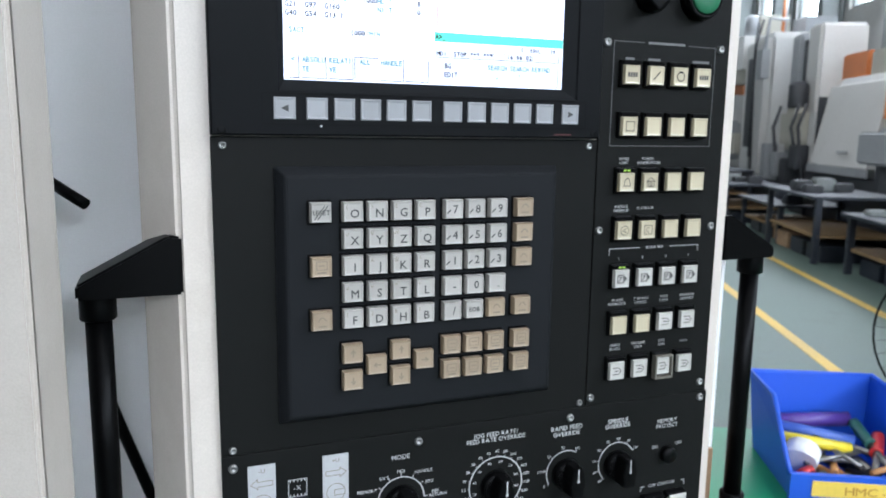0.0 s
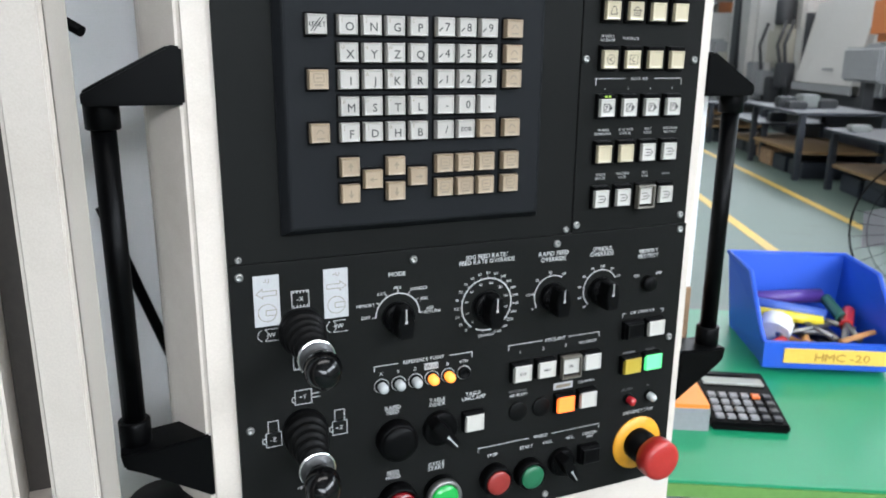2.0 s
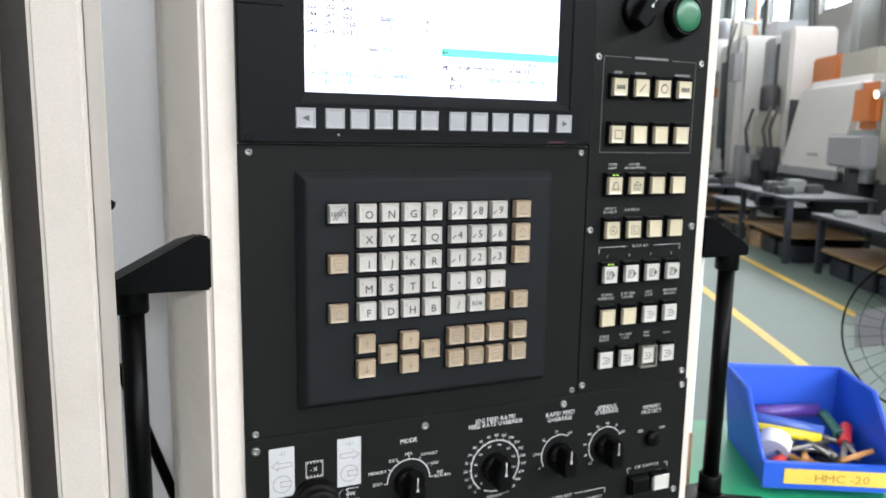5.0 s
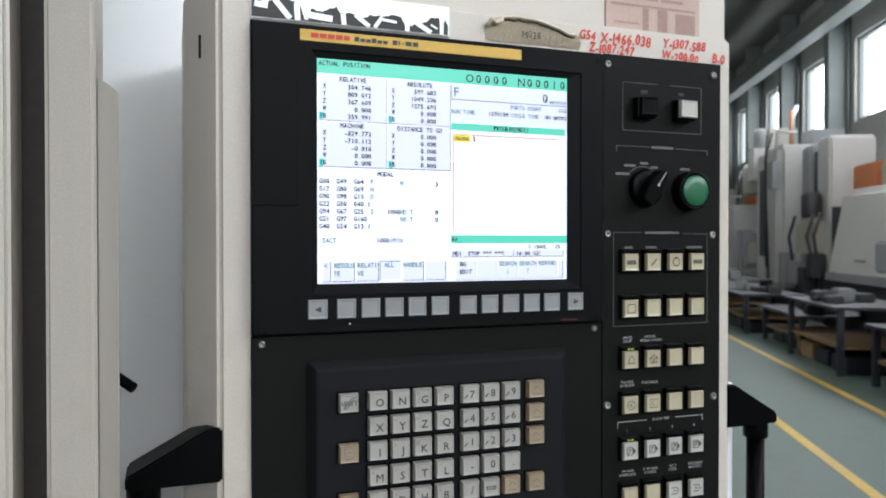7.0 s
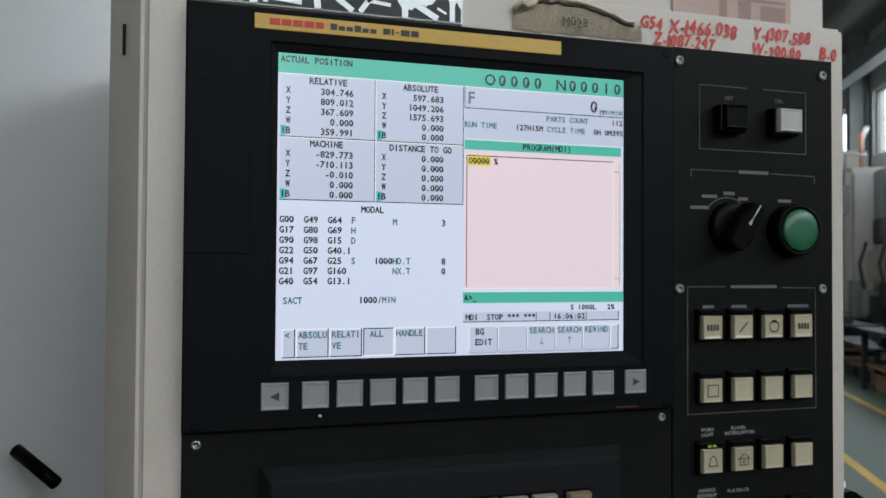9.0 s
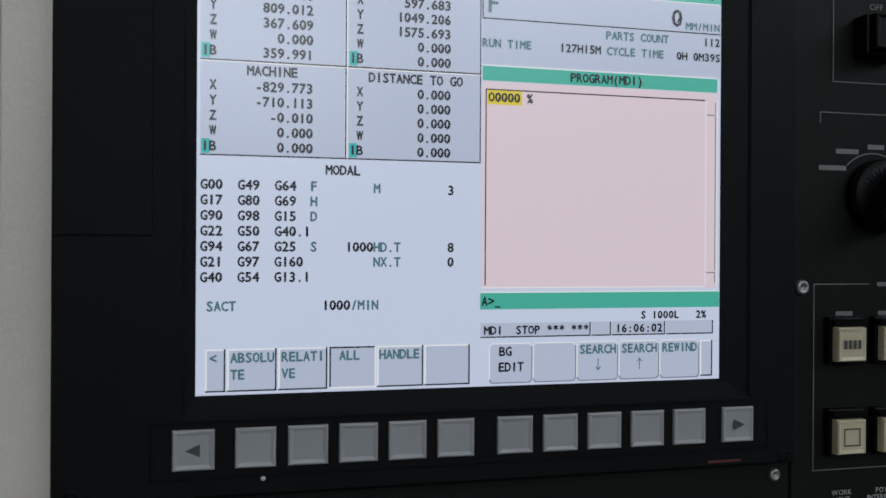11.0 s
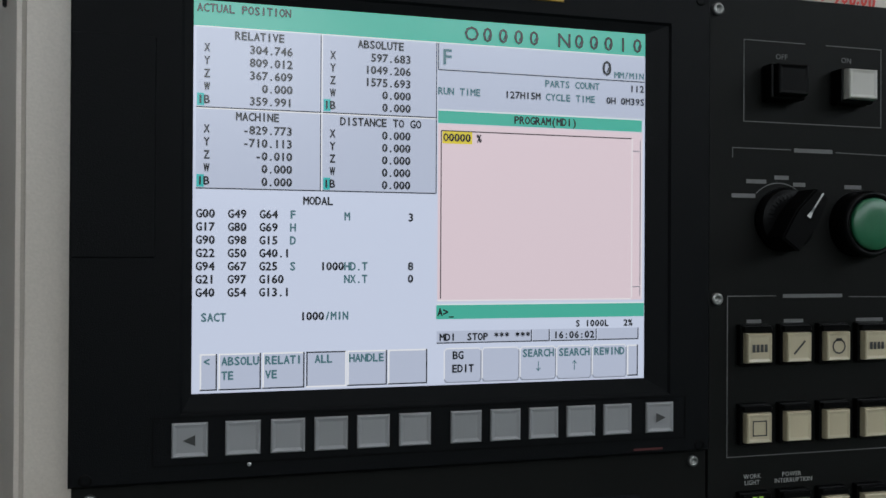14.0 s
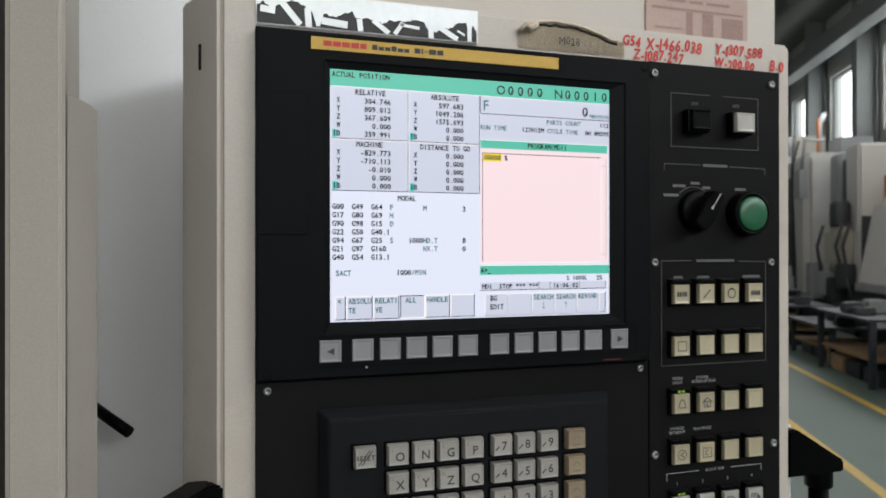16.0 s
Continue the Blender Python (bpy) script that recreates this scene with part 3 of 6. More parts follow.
E_TEAL = glow("screen_teal_text", (0.10, 0.24, 0.28), SCREEN * 0.8)
E_LITE = glow("screen_highlight", (1.0, 1.0, 1.0), SCREEN * 1.05)
E_SHADE = glow("screen_shadow", (0.30, 0.33, 0.40), SCREEN * 0.7)
SY = -0.0030
scr = part("screen", box(0.0105, 0.2118, SY, 0.002, -0.0008, 0.1605), E_BASE, dis, "bright white display showing axis positions")
# the picture sits a little high and is a touch flatter than its opening
scr.scale, scr.location = (0.9988, 1.0, 0.9877), scr.location + Vector((-0.0012, 0, 0.0018))


def on_screen(name, bm, material, layer, label=""):
    return part(name, bm, material, scr, label, at=(0, SY - 0.00012 * layer, 0))


def mm(*v):
    return tuple(a / 1000 for a in v)


on_screen("title_band", flat([mm(10.5, 211.8, 150.0, 160.5)]), E_GREEN, 1)
for cell in ((13.5, 62.7, 117.0, 149.4), (63.7, 112.5, 117.0, 149.4), (13.5, 62.7, 83.7, 116.4), (63.7, 112.5, 83.7, 116.4), (113.6, 211.8, 120.2, 149.8)):
    on_screen("data_cell", flat([mm(*cell)]), E_CELL, 1)
on_screen("title_band", flat([mm(113.6, 210.2, 114.5, 120.0)]), E_GREEN, 1)
on_screen("program_area", flat([mm(113.6, 210.6, 36.2, 114.3)]), E_PINK, 1)
on_screen("input_band", flat([mm(113.2, 211.6, 28.4, 34.6)]), E_GREEN, 1)
on_screen("cursor_mark", flat([mm(115.5, 129.0, 105.6, 111.0)]), E_YELLOW, 2)
for x, z in ((13.8, 119.9), (13.8, 86.6), (64.4, 119.9), (64.4, 86.6)):
    on_screen("axis_mark", flat([mm(x, x + 2.9, z - 2.6, z + 2.6)]), E_CYAN, 2)
for x0, x1, z in ((13.5, 112.8, 116.7), (13.5, 112.8, 83.5), (113.6, 211.5, 137.9), (115, 205, 111.2)):
    on_screen("rule", flat([mm(x0, x1, z - 0.25, z + 0.25)]), E_DARK, 2)
for x, z0, z1 in ((63.2, 83.5, 149.5), (112.8, 83.5, 149.5), (113.6, 137.9, 149.5), (115.0, 37.5, 111.2)):
    on_screen("rule", flat([mm(x - 0.22, x + 0.22, z0, z1)]), E_DARK, 3)
for x0, x1, z in ((13.5, 112.8, 116.2), (13.5, 211, 149.7), (113.6, 205, 36.6), (113.2, 211.4, 34.9), (113.6, 210, 120.3)):
    on_screen("highlight_rule", flat([mm(x0, x1, z - 0.2, z + 0.2)]), E_LITE, 3)
for x, z0, z1 in ((63.75, 83.5, 149.5), (205.2, 37, 111), (210.1, 37, 111)):
    on_screen("highlight_rule", flat([mm(x - 0.18, x + 0.18, z0, z1)]), E_LITE, 4)
sb = flat([mm(209.3, 209.7, 43, 105), mm(205.6, 209.6, 42.0, 42.4), mm(205.6, 209.6, 105.2, 105.6), mm(209.3, 209.7, 38, 42), mm(209.3, 209.7, 106, 110.5)])
on_screen("scroll_bar", sb, E_SHADE, 2)


def soft_box(x0, x1, z0, z1, pressed=False):
    on_screen("soft_label_box", flat([mm(x0, x1, z0, z1)]), E_CELL, 1)
    w = 0.55
    a = flat([mm(x0, x1, z1 - w, z1), mm(x0, x0 + w, z0, z1)])
    b = flat([mm(x0, x1, z0, z0 + w), mm(x1 - w, x1, z0, z1)])
    on_screen("box_edge", a, E_DARK if pressed else E_LITE, 2)
    on_screen("box_edge", b, E_LITE if pressed else E_DARK, 3)


for x0, x1 in ((15.6, 22.3), (22.9, 39.6), (40.2, 57.2), (75.0, 91.8), (92.3, 109.3)):
    soft_box(x0, x1, 0.6, 15.6)
soft_box(57.9, 74.6, 0.6, 15.6, True)
for x0, x1 in ((116.9, 133.4), (134.0, 150.9), (151.5, 168.2), (168.8, 185.4), (186.0, 202.7)):
    on_screen("soft_label_box", flat([mm(x0, x1, 0.4, 15.4)]), E_CELL, 1)
    on_screen("box_edge", stroke([mm(*p) for p in ((x0, 1.8), (x0, 14.4), (x0 + 1, 15.4), (x1 - 1, 15.4), (x1, 14.4))], 0.0004), E_LITE, 2)
    on_screen("box_edge", stroke([mm(*p) for p in ((x0, 1.8), (x0 + 1, 0.6), (x1 - 1, 0.6), (x1, 1.8), (x1, 14.2))], 0.0004), E_SHADE, 3)
soft_box(203.3, 208.6, 0.8, 15.2)
for x0, x1 in ((113.4, 157.0), (157.4, 165.4), (165.8, 188.1), (188.5, 208.9)):
    on_screen("status_box", flat([mm(x0, x1, 17.9, 23.2)]), E_CELL, 1)
    on_screen("box_edge", flat([mm(x0, x1, 17.7, 18.2), mm(x1 - 0.5, x1, 17.7, 23.1)]), E_DARK, 2)
PIT, LINE, CH = 0.00249, 0.00527, 0.0033


def say(text, x, z, material, align="l", h=CH, pitch=PIT):
    on_screen("screen_text", write(text, x / 1000, z / 1000, h, align, pitch, zero=True, bold=0.00017), material, 4)


say("ACTUAL POSITION", 13.6, 157.4, E_DARK)
say("O0000 N00010", 211.2, 154.6, E_DARK, "r", 0.0062, 0.0072)
for x, t in ((38.4, "RELATIVE"), (88.5, "ABSOLUTE")):
    say(t, x, 146.7, E_DARK, "c")
say("MACHINE", 37.7, 113.4, E_DARK, "c")
say("DISTANCE TO GO", 88.7, 113.3, E_DARK, "c")
say("MODAL", 62.4, 79.2, E_DARK, "c")
for col, xa, xn, top, vals in ((0, 17.7, 51.7, 141.2, ("304.746", "809.012", "367.609", "0.000", "359.991")), (1, 68.2, 101.5, 141.2, ("597.683", "1049.206", "1575.693", "0.000", "0.000")), (2, 17.7, 51.7, 107.9, ("-829.773", "-710.113", "-0.010", "0.000", "0.000")), (3, 68.2, 101.5, 107.9, ("0.000",) * 5)):
    for k, v in enumerate(vals):
        z = top - 5.32 * k
        say("XYZWB"[k], xa, z, E_DARK, "c")
        say(v, xn, z, E_DARK, "r")
    say("I", xa - 2.5, top - 5.32 * 4, E_DARK, "c")
for k, row in enumerate((("G00", "G49", "G64"), ("G17", "G80", "G69"), ("G90", "G98", "G15"), ("G22", "G50", "G40.1"), ("G94", "G67", "G25"), ("G21", "G97", "G160"), ("G40", "G54", "G13.1"))):
    for x, t in zip((13.7, 26.1, 38.6), row):
        say(t, x, 73.2 - 5.4 * k, E_DARK)
for x, z, t in ((50.9, 73.2, "F"), (50.9, 67.8, "H"), (50.9, 62.4, "D"), (50.9, 51.6, "S"), (73.3, 72.9, "M"), (73.3, 51.6, "HD.T"), (73.3, 46.2, "NX.T"), (15.8, 30.6, "SACT"), (65.3, 30.6, "/MIN")):
    say(t, x, z, E_TEAL)
for x, z, t in ((103.0, 72.8, "3"), (103.0, 51.6, "8"), (103.0, 46.2, "0"), (73.3, 51.6, "1000"), (65.2, 30.6, "1000")):
    say(t, x, z, E_DARK, "r")
say("F", 115.4, 143.6, E_TEAL, "l", 0.0066, 0.0044)
say("0", 195.0, 143.2, E_DARK, "r", 0.0066, 0.0052)
say("MM/MIN", 211.0, 140.4, E_TEAL, "r", 0.0028)
say("PARTS COUNT", 162.4, 134.5, E_TEAL, "l", 0.0030, 0.00241)
say("112", 211.2, 134.4, E_DARK, "r", 0.0030)
say("RUN TIME", 113.4, 128.6, E_TEAL, "l", 0.0030, 0.00241)
say("127H15M", 143.6, 128.5, E_DARK, "l", 0.0030, 0.00241)
say("CYCLE TIME", 162.8, 128.4, E_TEAL, "l", 0.0030, 0.00241)
say("0H 0M39S", 211.4, 128.3, E_DARK, "r", 0.0030, 0.00241)
say("PROGRAM(MDI)", 163.0, 117.3, E_DARK, "c")
say("O0000 %", 115.8, 108.3, E_DARK)
say("A>_", 113.6, 31.5, E_DARK)
say("S 1000L   2%", 205.8, 25.6, E_DARK, "r", 0.0028, 0.00235)
say("MDI  STOP *** ***", 114.6, 20.5, E_DARK, "l", 0.0030, 0.00245)
say("16:06:02", 177.0, 20.5, E_DARK, "c", 0.0030)
for x, a, b in ((23.9, "ABSOLU", "TE"), (41.2, "RELATI", "VE"), (61.3, "ALL", ""), (75.6, "HANDLE", "")):
    say(a, x, 12.5, E_TEAL)
    say(b, x, 6.6, E_TEAL)
say("<", 17.0, 12.4, E_TEAL)
say("BG", 120.5, 12.5, E_DARK)
say("EDIT", 120.2, 6.6, E_DARK)
for x, t in ((152.4, "SEARCH"), (169.6, "SEARCH"), (186.8, "REWIND")):
    say(t, x, 12.6, E_TEAL, "l", CH, 0.0025)
for x, d in ((160.0, -1), (177.2, 1)):
    on_screen("arrow_mark", stroke([mm(x, 6.6 - 2 * d), mm(x, 6.6 + 2 * d), mm(x - 0.9, 6.6 + 0.9 * d), mm(x, 6.6 + 2 * d), mm(x + 0.9, 6.6 + 0.9 * d)], 0.0004), E_TEAL, 4)

# ---- keypad unit ----
kp = thing("keypad_unit", (0.1, 0.0, -0.25), "blue-grey keypad plate with rows of worn light keys", "keypad")
part("plate", box(-0.034, 0.2445, 0.0, 0.0035, -0.2446, -0.0345, 0.0006), M_PLATE, kp)


def pad_bm():
    bm = bmesh.new()
    rings = []
    for g, y in ((0.0, 0.0005), (0.0002, -0.0020), (0.0050, -0.0096), (0.0066, -0.0104)):
        x0, x1, z0, z1 = 0.004 + g, 0.2095 - g, -0.226 + g, -0.0532 - g
        rings.append([bm.verts.new(p) for p in ((x0, y, z0), (x1, y, z0), (x1, y, z1), (x0, y, z1))])
    for p, q in zip(rings, rings[1:]):
        for k in range(4):
            bm.faces.new((p[k], p[(k + 1) % 4], q[(k + 1) % 4], q[k]))
    bm.faces.new(rings[-1])
    bmesh.ops.recalc_face_normals(bm, faces=bm.faces)
    bmesh.ops.bevel(bm, geom=[e for e in bm.edges if len(e.link_faces) == 2], offset=0.0006, segments=2, affect="EDGES")
    return bm


part("pad", pad_bm(), M_PAD, kp, "raised moulded keypad frame")
for x, z in ((-0.0270, -0.0400), (0.2372, -0.0393), (-0.0266, -0.2408), (0.2390, -0.2405)):
    screw(kp, x, z, r=0.0026)
KY = -0.0104
COLS = (0.052, 0.0688, 0.0855, 0.1025, 0.1228, 0.1395, 0.1565, 0.177)
ROWS = (-0.0820, -0.0998, -0.1175, -0.1355, -0.1532)
LET = ("ONGP789", "XYZQ456", "IJKR123", "MSTL-0.", "FDHB/")
SUB = ("()EC", "UVW?", ",A@=", "#=*+", "[]&S")


def key(x, z, tan=False, big="", small="", mark=""):
    k = part("key", shared("key", lambda: key_bm(0.0136, 0.0131, 0.0066)), M_KEYTAN if tan else M_KEY, kp, at=(x, KY, z))
    part("key_well", shared("key_well", lambda: box(-0.0081, 0.0081, -0.0006, 0.0003, -0.0079, 0.0079, 0.0003, 1)), M_BLACK, k, at=(x, KY, z))
    top = (x, KY - 0.0064, z)
    if big:
        part("legend", write(big, 0.0014 if len(big) == 1 else 0, -0.0010 if small else 0, 0.0054 if len(big) == 1 else 0.0030, bold=0.0001), M_INK, k, at=top)
    if small:
        part("legend", write(small, -0.0040, 0.0034, 0.0024), M_INKT, k, at=top)
    if mark:
        bm = bmesh.new()
        if mark in "udlr":
            dx, dz = {"u": (0, 1), "d": (0, -1), "l": (-1, 0), "r": (1, 0)}[mark]
            stroke([(-dx * 0.002, -dz * 0.002), (dx * 0.0024, dz * 0.0024)], 0.0009, bm=bm)
            stroke([(dx * 0.0006 + dz * 0.0013, dz * 0.0006 + dx * 0.0013), (dx * 0.0024, dz * 0.0024), (dx * 0.0006 - dz * 0.0013, dz * 0.0006 - dx * 0.0013)], 0.0007, bm=bm)
        elif mark == "f":
            stroke(frame_line(-0.0034, 0.0034, -0.0016, 0.0038), 0.0005, bm=bm)
            stroke([(-0.0018, 0.0011), (0.0018, 0.0011)], 0.0006, bm=bm)
            flat([(-0.0030, 0.0030, -0.0040, -0.0030)], bm=bm)
        elif mark == "s":
            stroke([(-0.0026, 0.0), (-0.001, 0.0022), (0.0008, 0.0022), (0.0024, 0.0002)], 0.0007, bm=bm)
            flat([(-0.0028, 0.0028, -0.0040, -0.0030)], bm=bm)
        elif mark == "j":
            stroke([(-0.0052, -0.0026), (-0.0030, -0.0006)], 0.0009, bm=bm)
        part("legend", bm, M_INKT if tan else M_INK, k, at=top)
    return k


rk = key(0.031, -0.0820, big="RESET")
part("reset_stroke", stroke([(-0.0042, -0.0042), (0.0022, 0.0042)], 0.0006), M_INK, rk, at=(0.031, KY - 0.0063, -0.0820))
part("reset_stroke", stroke([(-0.0022, -0.0042), (0.0042, 0.0042)], 0.0006), M_INK, rk, at=(0.031, KY - 0.0063, -0.0820))
key(0.031, -0.1175, True, mark="f")
key(0.031, -0.1532, True, mark="s")
for r, (z, letters) in enumerate(zip(ROWS, LET)):
    for c, ch in enumerate(letters):
        key(COLS[c], z, big=ch, small=SUB[r][c] if c < 4 else "", mark="j" if c >= 4 and r < 3 else "")
key(COLS[5], ROWS[4], big="EOB")
key(COLS[6], ROWS[4], True, mark="s")
for z in (ROWS[0], ROWS[1], ROWS[2], ROWS[4]):
    key(COLS[7], z, True, mark="s")
for x, z, m in ((0.0515, -0.1773, "u"), (0.0515, -0.1960, "d"), (0.0683, -0.1866, "l"), (0.0853, -0.1778, "u"), (0.0853, -0.1960, "d"), (0.1023, -0.1862, "r")):
    key(x, z, True, mark=m)
for z in (-0.1778, -0.1954):
    for x in COLS[4:]:
        key(x, z, True, mark="f")

# ---- side panel with the lamp buttons ----
sp = thing("side_panel", (0.30, 0.0, -0.245), "dark grey switch panel with four columns of cream buttons", "switch panel")
part("plate", box(0.2455, 0.3635, 0.0, 0.0035, -0.2446, 0.1845, 0.0006), M_PLATE, sp)
for x, z in ((0.2495, 0.1758), (0.3552, 0.1744), (0.2495, 0.0372), (0.3545, 0.0368), (0.2495, -0.1033), (0.3565, -0.1033), (0.2490, -0.2376), (0.3565, -0.2364)):
    screw(sp, x, z)


def housing_bm(w, h, d):
    bm = box(-w / 2, w / 2, -d, 0.0, -h / 2, h / 2, 0.0006, 2)
    box(-w / 2 + 0.0005, w / 2 - 0.0005, -d - 0.0022, -d + 0.0005, h / 2 - 0.0035, h / 2 - 0.0006, 0.0005, 1, bm)
    return bm


def lamp_button(panel, x, z, cap=None, icon="", led=False, w=0.0165, h=0.0195, d=0.0036, name="lamp_button", capw=0.0136, caph=0.0142, cap_dz=-0.0012):
    b = part(name, shared(f"housing{w}{h}{d}", lambda: housing_bm(w, h, d)), M_BLACK, panel, at=(x, 0, z + 0.0012))
    c = part("cap", shared(f"cap{capw}{caph}", lambda: key_bm(capw, caph, 0.0035)), cap or M_CAP, b, at=(x, -d, z + 0.0012 + cap_dz))
    top = (x, -d - 0.0034, z + 0.0012 + cap_dz)
    if led:
        part("indicator", flat([(-0.0030, -0.0006, -0.0007, 0.0007), (0.0004, 0.0028, -0.0007, 0.0007)]), M_LEDG, b, at=(x, -d - 0.0024, z + 0.0012 + h / 2 - 0.002))
    if icon:
        bm = bmesh.new()
        if icon == "skip":
            stroke(frame_line(-0.0040, 0.0012, -0.0030, 0.0030), 0.0007, bm=bm)
            stroke([(-0.0026, -0.0016), (-0.0004, 0.0016)], 0.0008, bm=bm)
            stroke([(-0.0026, 0.0014), (-0.0010, 0.0014)], 0.0007, bm=bm)
            bm.faces.new([bm.verts.new(p) for p in ((0.0018, 0, -0.0028), (0.0044, 0, 0.0), (0.0018, 0, 0.0028))])
        elif icon == "dee":
            stroke([(-0.0038, -0.0026), (0.0012, -0.0026), (0.0034, 0.0), (0.0012, 0.0026), (-0.0038, 0.0026)], 0.0007, bm=bm)
            stroke([(-0.0022, 0.0), (0.0010, 0.0)], 0.0008, bm=bm)
        elif icon == "round":
            stroke(arc(0, 0, 0.0036, 0, 360), 0.0005, bm=bm)
            stroke([(-0.0016, 0.0), (0.0014, 0.0016)], 0.0006, bm=bm)
            stroke([(-0.0016, 0.0), (0.0014, -0.0016)], 0.0006, bm=bm)
        elif icon == "square":
            stroke(frame_line(-0.0036, 0.0036, -0.0034, 0.0034), 0.0006, bm=bm)
        elif icon == "c":
            stroke(frame_line(-0.0036, 0.0036, -0.0034, 0.0034), 0.0005, bm=bm)
            stroke(arc(0, 0, 0.0016, 60, 300, 10), 0.0006, bm=bm)
        elif icon == "bell":
            stroke([(-0.0030, -0.0028), (-0.0018, 0.0020), (0.0, 0.0034), (0.0018, 0.0020), (0.0030, -0.0028), (-0.0030, -0.0028)], 0.0006, bm=bm)
        elif icon == "house":
            stroke([(-0.0042, 0.0002), (0.0, 0.0034), (0.0042, 0.0002)], 0.0006, bm=bm)
            stroke(frame_line(-0.0028, 0.0028, -0.0034, 0.0006), 0.0006, bm=bm)
            stroke(arc(0, -0.0014, 0.001, 0, 360, 8), 0.0005, bm=bm)
        elif icon == "bars":
            for k in range(4):
                flat([(-0.0042 + 0.0022 * k, -0.0026 + 0.0022 * k, -0.0018, 0.0018)], bm=bm)
        elif icon == "diag":
            stroke([(-0.0028, -0.0028), (0.0026, 0.0028)], 0.0010, bm=bm)
        elif icon == "drum":
            stroke(arc(0, 0, 0.0034, 0, 360, 12), 0.0008, bm=bm)
            flat([(-0.0016, 0.0016, 0.0026, 0.0040)], bm=bm)
        else:
            write(icon, 0, 0, 0.0022, bm=bm, bold=0.00012)
        part("icon", bm, M_INK, c, at=top)
    return b


CX = (0.2687, 0.2905, 0.3125, 0.3345)
for z, row in ((0.0140, (("bars",), ("diag",), ("drum",), ("bars",))), (-0.0240, (("square",), ("",), ("",), ("",)))):
    for x, (icon,) in zip(CX, row):
        lamp_button(sp, x, z, icon=icon)
for z, row, caps, leds in ((-0.0662, ("bell", "house", "", ""), (0, 0, 0, 0), (1, 0, 0, 0)), (-0.1033, ("round", "c", "", ""), (0, 0, 0, 0), (0,) * 4),
                           (-0.1412, ("skip",) * 4, (1,) * 4, (1, 0, 0, 0)), (-0.1786, ("", "", "dee", "dee"), (0, 0, 1, 1), (0,) * 4), (-0.2158, ("dee", "dee", "dee", "dee"), (1, 1, 2, 1), (0,) * 4)):
    for x, icon, c, led in zip(CX, row, caps, leds):
        b = lamp_button(sp, x, z, (M_CAP, M_CAPW, M_CAPW)[c], icon, led)
        if c == 2:
            gd = box(-0.0086, 0.0086, -0.0092, -0.0036, -0.0105, -0.0088, 0.0004)
            box(-0.0086, 0.0086, -0.0092, -0.0036, 0.0078, 0.0095, 0.0004, bm=gd)
            box(-0.0086, -0.0070, -0.0092, -0.0036, -0.0088, 0.0078, 0.0004, bm=gd)
            box(0.0070, 0.0086, -0.0092, -0.0036, -0.0088, 0.0078, 0.0004, bm=gd)
            part("guard", gd, M_GUARD, b, "smoky flip-up guard", at=(x, 0, z))
PY = -0.0004


def legend(panel, text, x, z, h=0.0021, material=None, align="c", **more):
    return part("legend", write(text, x, z, h, align, bold=h * 0.006, **more), material or M_PRINT, panel, at=(0, PY, 0))


def printed(panel, bm, material=None, name="printed_line"):
    return part(name, bm, material or M_PRINT, panel, at=(0, PY, 0))


printed(sp, stroke([(0.282, 0.0385), (0.2555, 0.0385), (0.2555, -0.0388), (0.3495, -0.0388), (0.3495, 0.0375), (0.324, 0.0378)], 0.0004), M_DIM)
for cx, z, w in ((0.303, 0.0384, 0.034), (0.270, 0.0262, 0.008), (0.270, 0.0230, 0.009), (0.292, 0.0262, 0.011), (0.292, 0.0230, 0.010), (0.314, 0.0235, 0.013), (0.336, 0.0262, 0.016), (0.336, 0.0232, 0.012), (0.270, -0.0140, 0.009)):
    printed(sp, flat([(cx - w / 2, cx + w / 2, z - 0.0009, z + 0.0009)]), M_DIM, "worn_legend")
for t, x, z in (("WORK", 0.2695, -0.0486), ("LIGHT", 0.2695, -0.0516), ("POWER", 0.2915, -0.0486), ("INTERRUPTION", 0.2925, -0.0516), ("HANDLE", 0.2692, -0.0853), ("INTERRUP", 0.2692, -0.0884), ("PLAYBACK", 0.2915, -0.0868),
                ("BLOCK SKIP", 0.3025, -0.1183), ("W-AXIS", 0.2700, -0.1595), ("INTERLOCK", 0.2700, -0.1626), ("Z,W AXIS", 0.2922, -0.1595), ("CANCEL", 0.2922, -0.1626), ("M.S.T", 0.3148, -0.1595), ("LOCK", 0.3148, -0.1626), ("PROGRAM", 0.3378, -0.1595), ("RESTART", 0.3378, -0.1626),
                ("SINGLE", 0.2700, -0.1963), ("BLOCK", 0.2700, -0.1994), ("MACHINE", 0.2922, -0.1963), ("LOCK", 0.2922, -0.1994), ("DRY", 0.3150, -0.1963), ("RUN", 0.3150, -0.1994)):
    legend(sp, t, x, z, 0.0021, M_MIDP, squeeze=0.95)
printed(sp, flat([(0.333, 0.341, -0.1992, -0.1976)]), M_DIM, "worn_legend")
for x, t in zip((0.2690, 0.2915, 0.3140, 0.3362), "1234"):
    legend(sp, t, x, -0.1262, 0.0020)
printed(sp, stroke([(0.2600, -0.1232), (0.2600, -0.1183), (0.2880, -0.1183)], 0.0004))
printed(sp, stroke([(0.3170, -0.1183), (0.3450, -0.1183), (0.3450, -0.1232)], 0.0004))
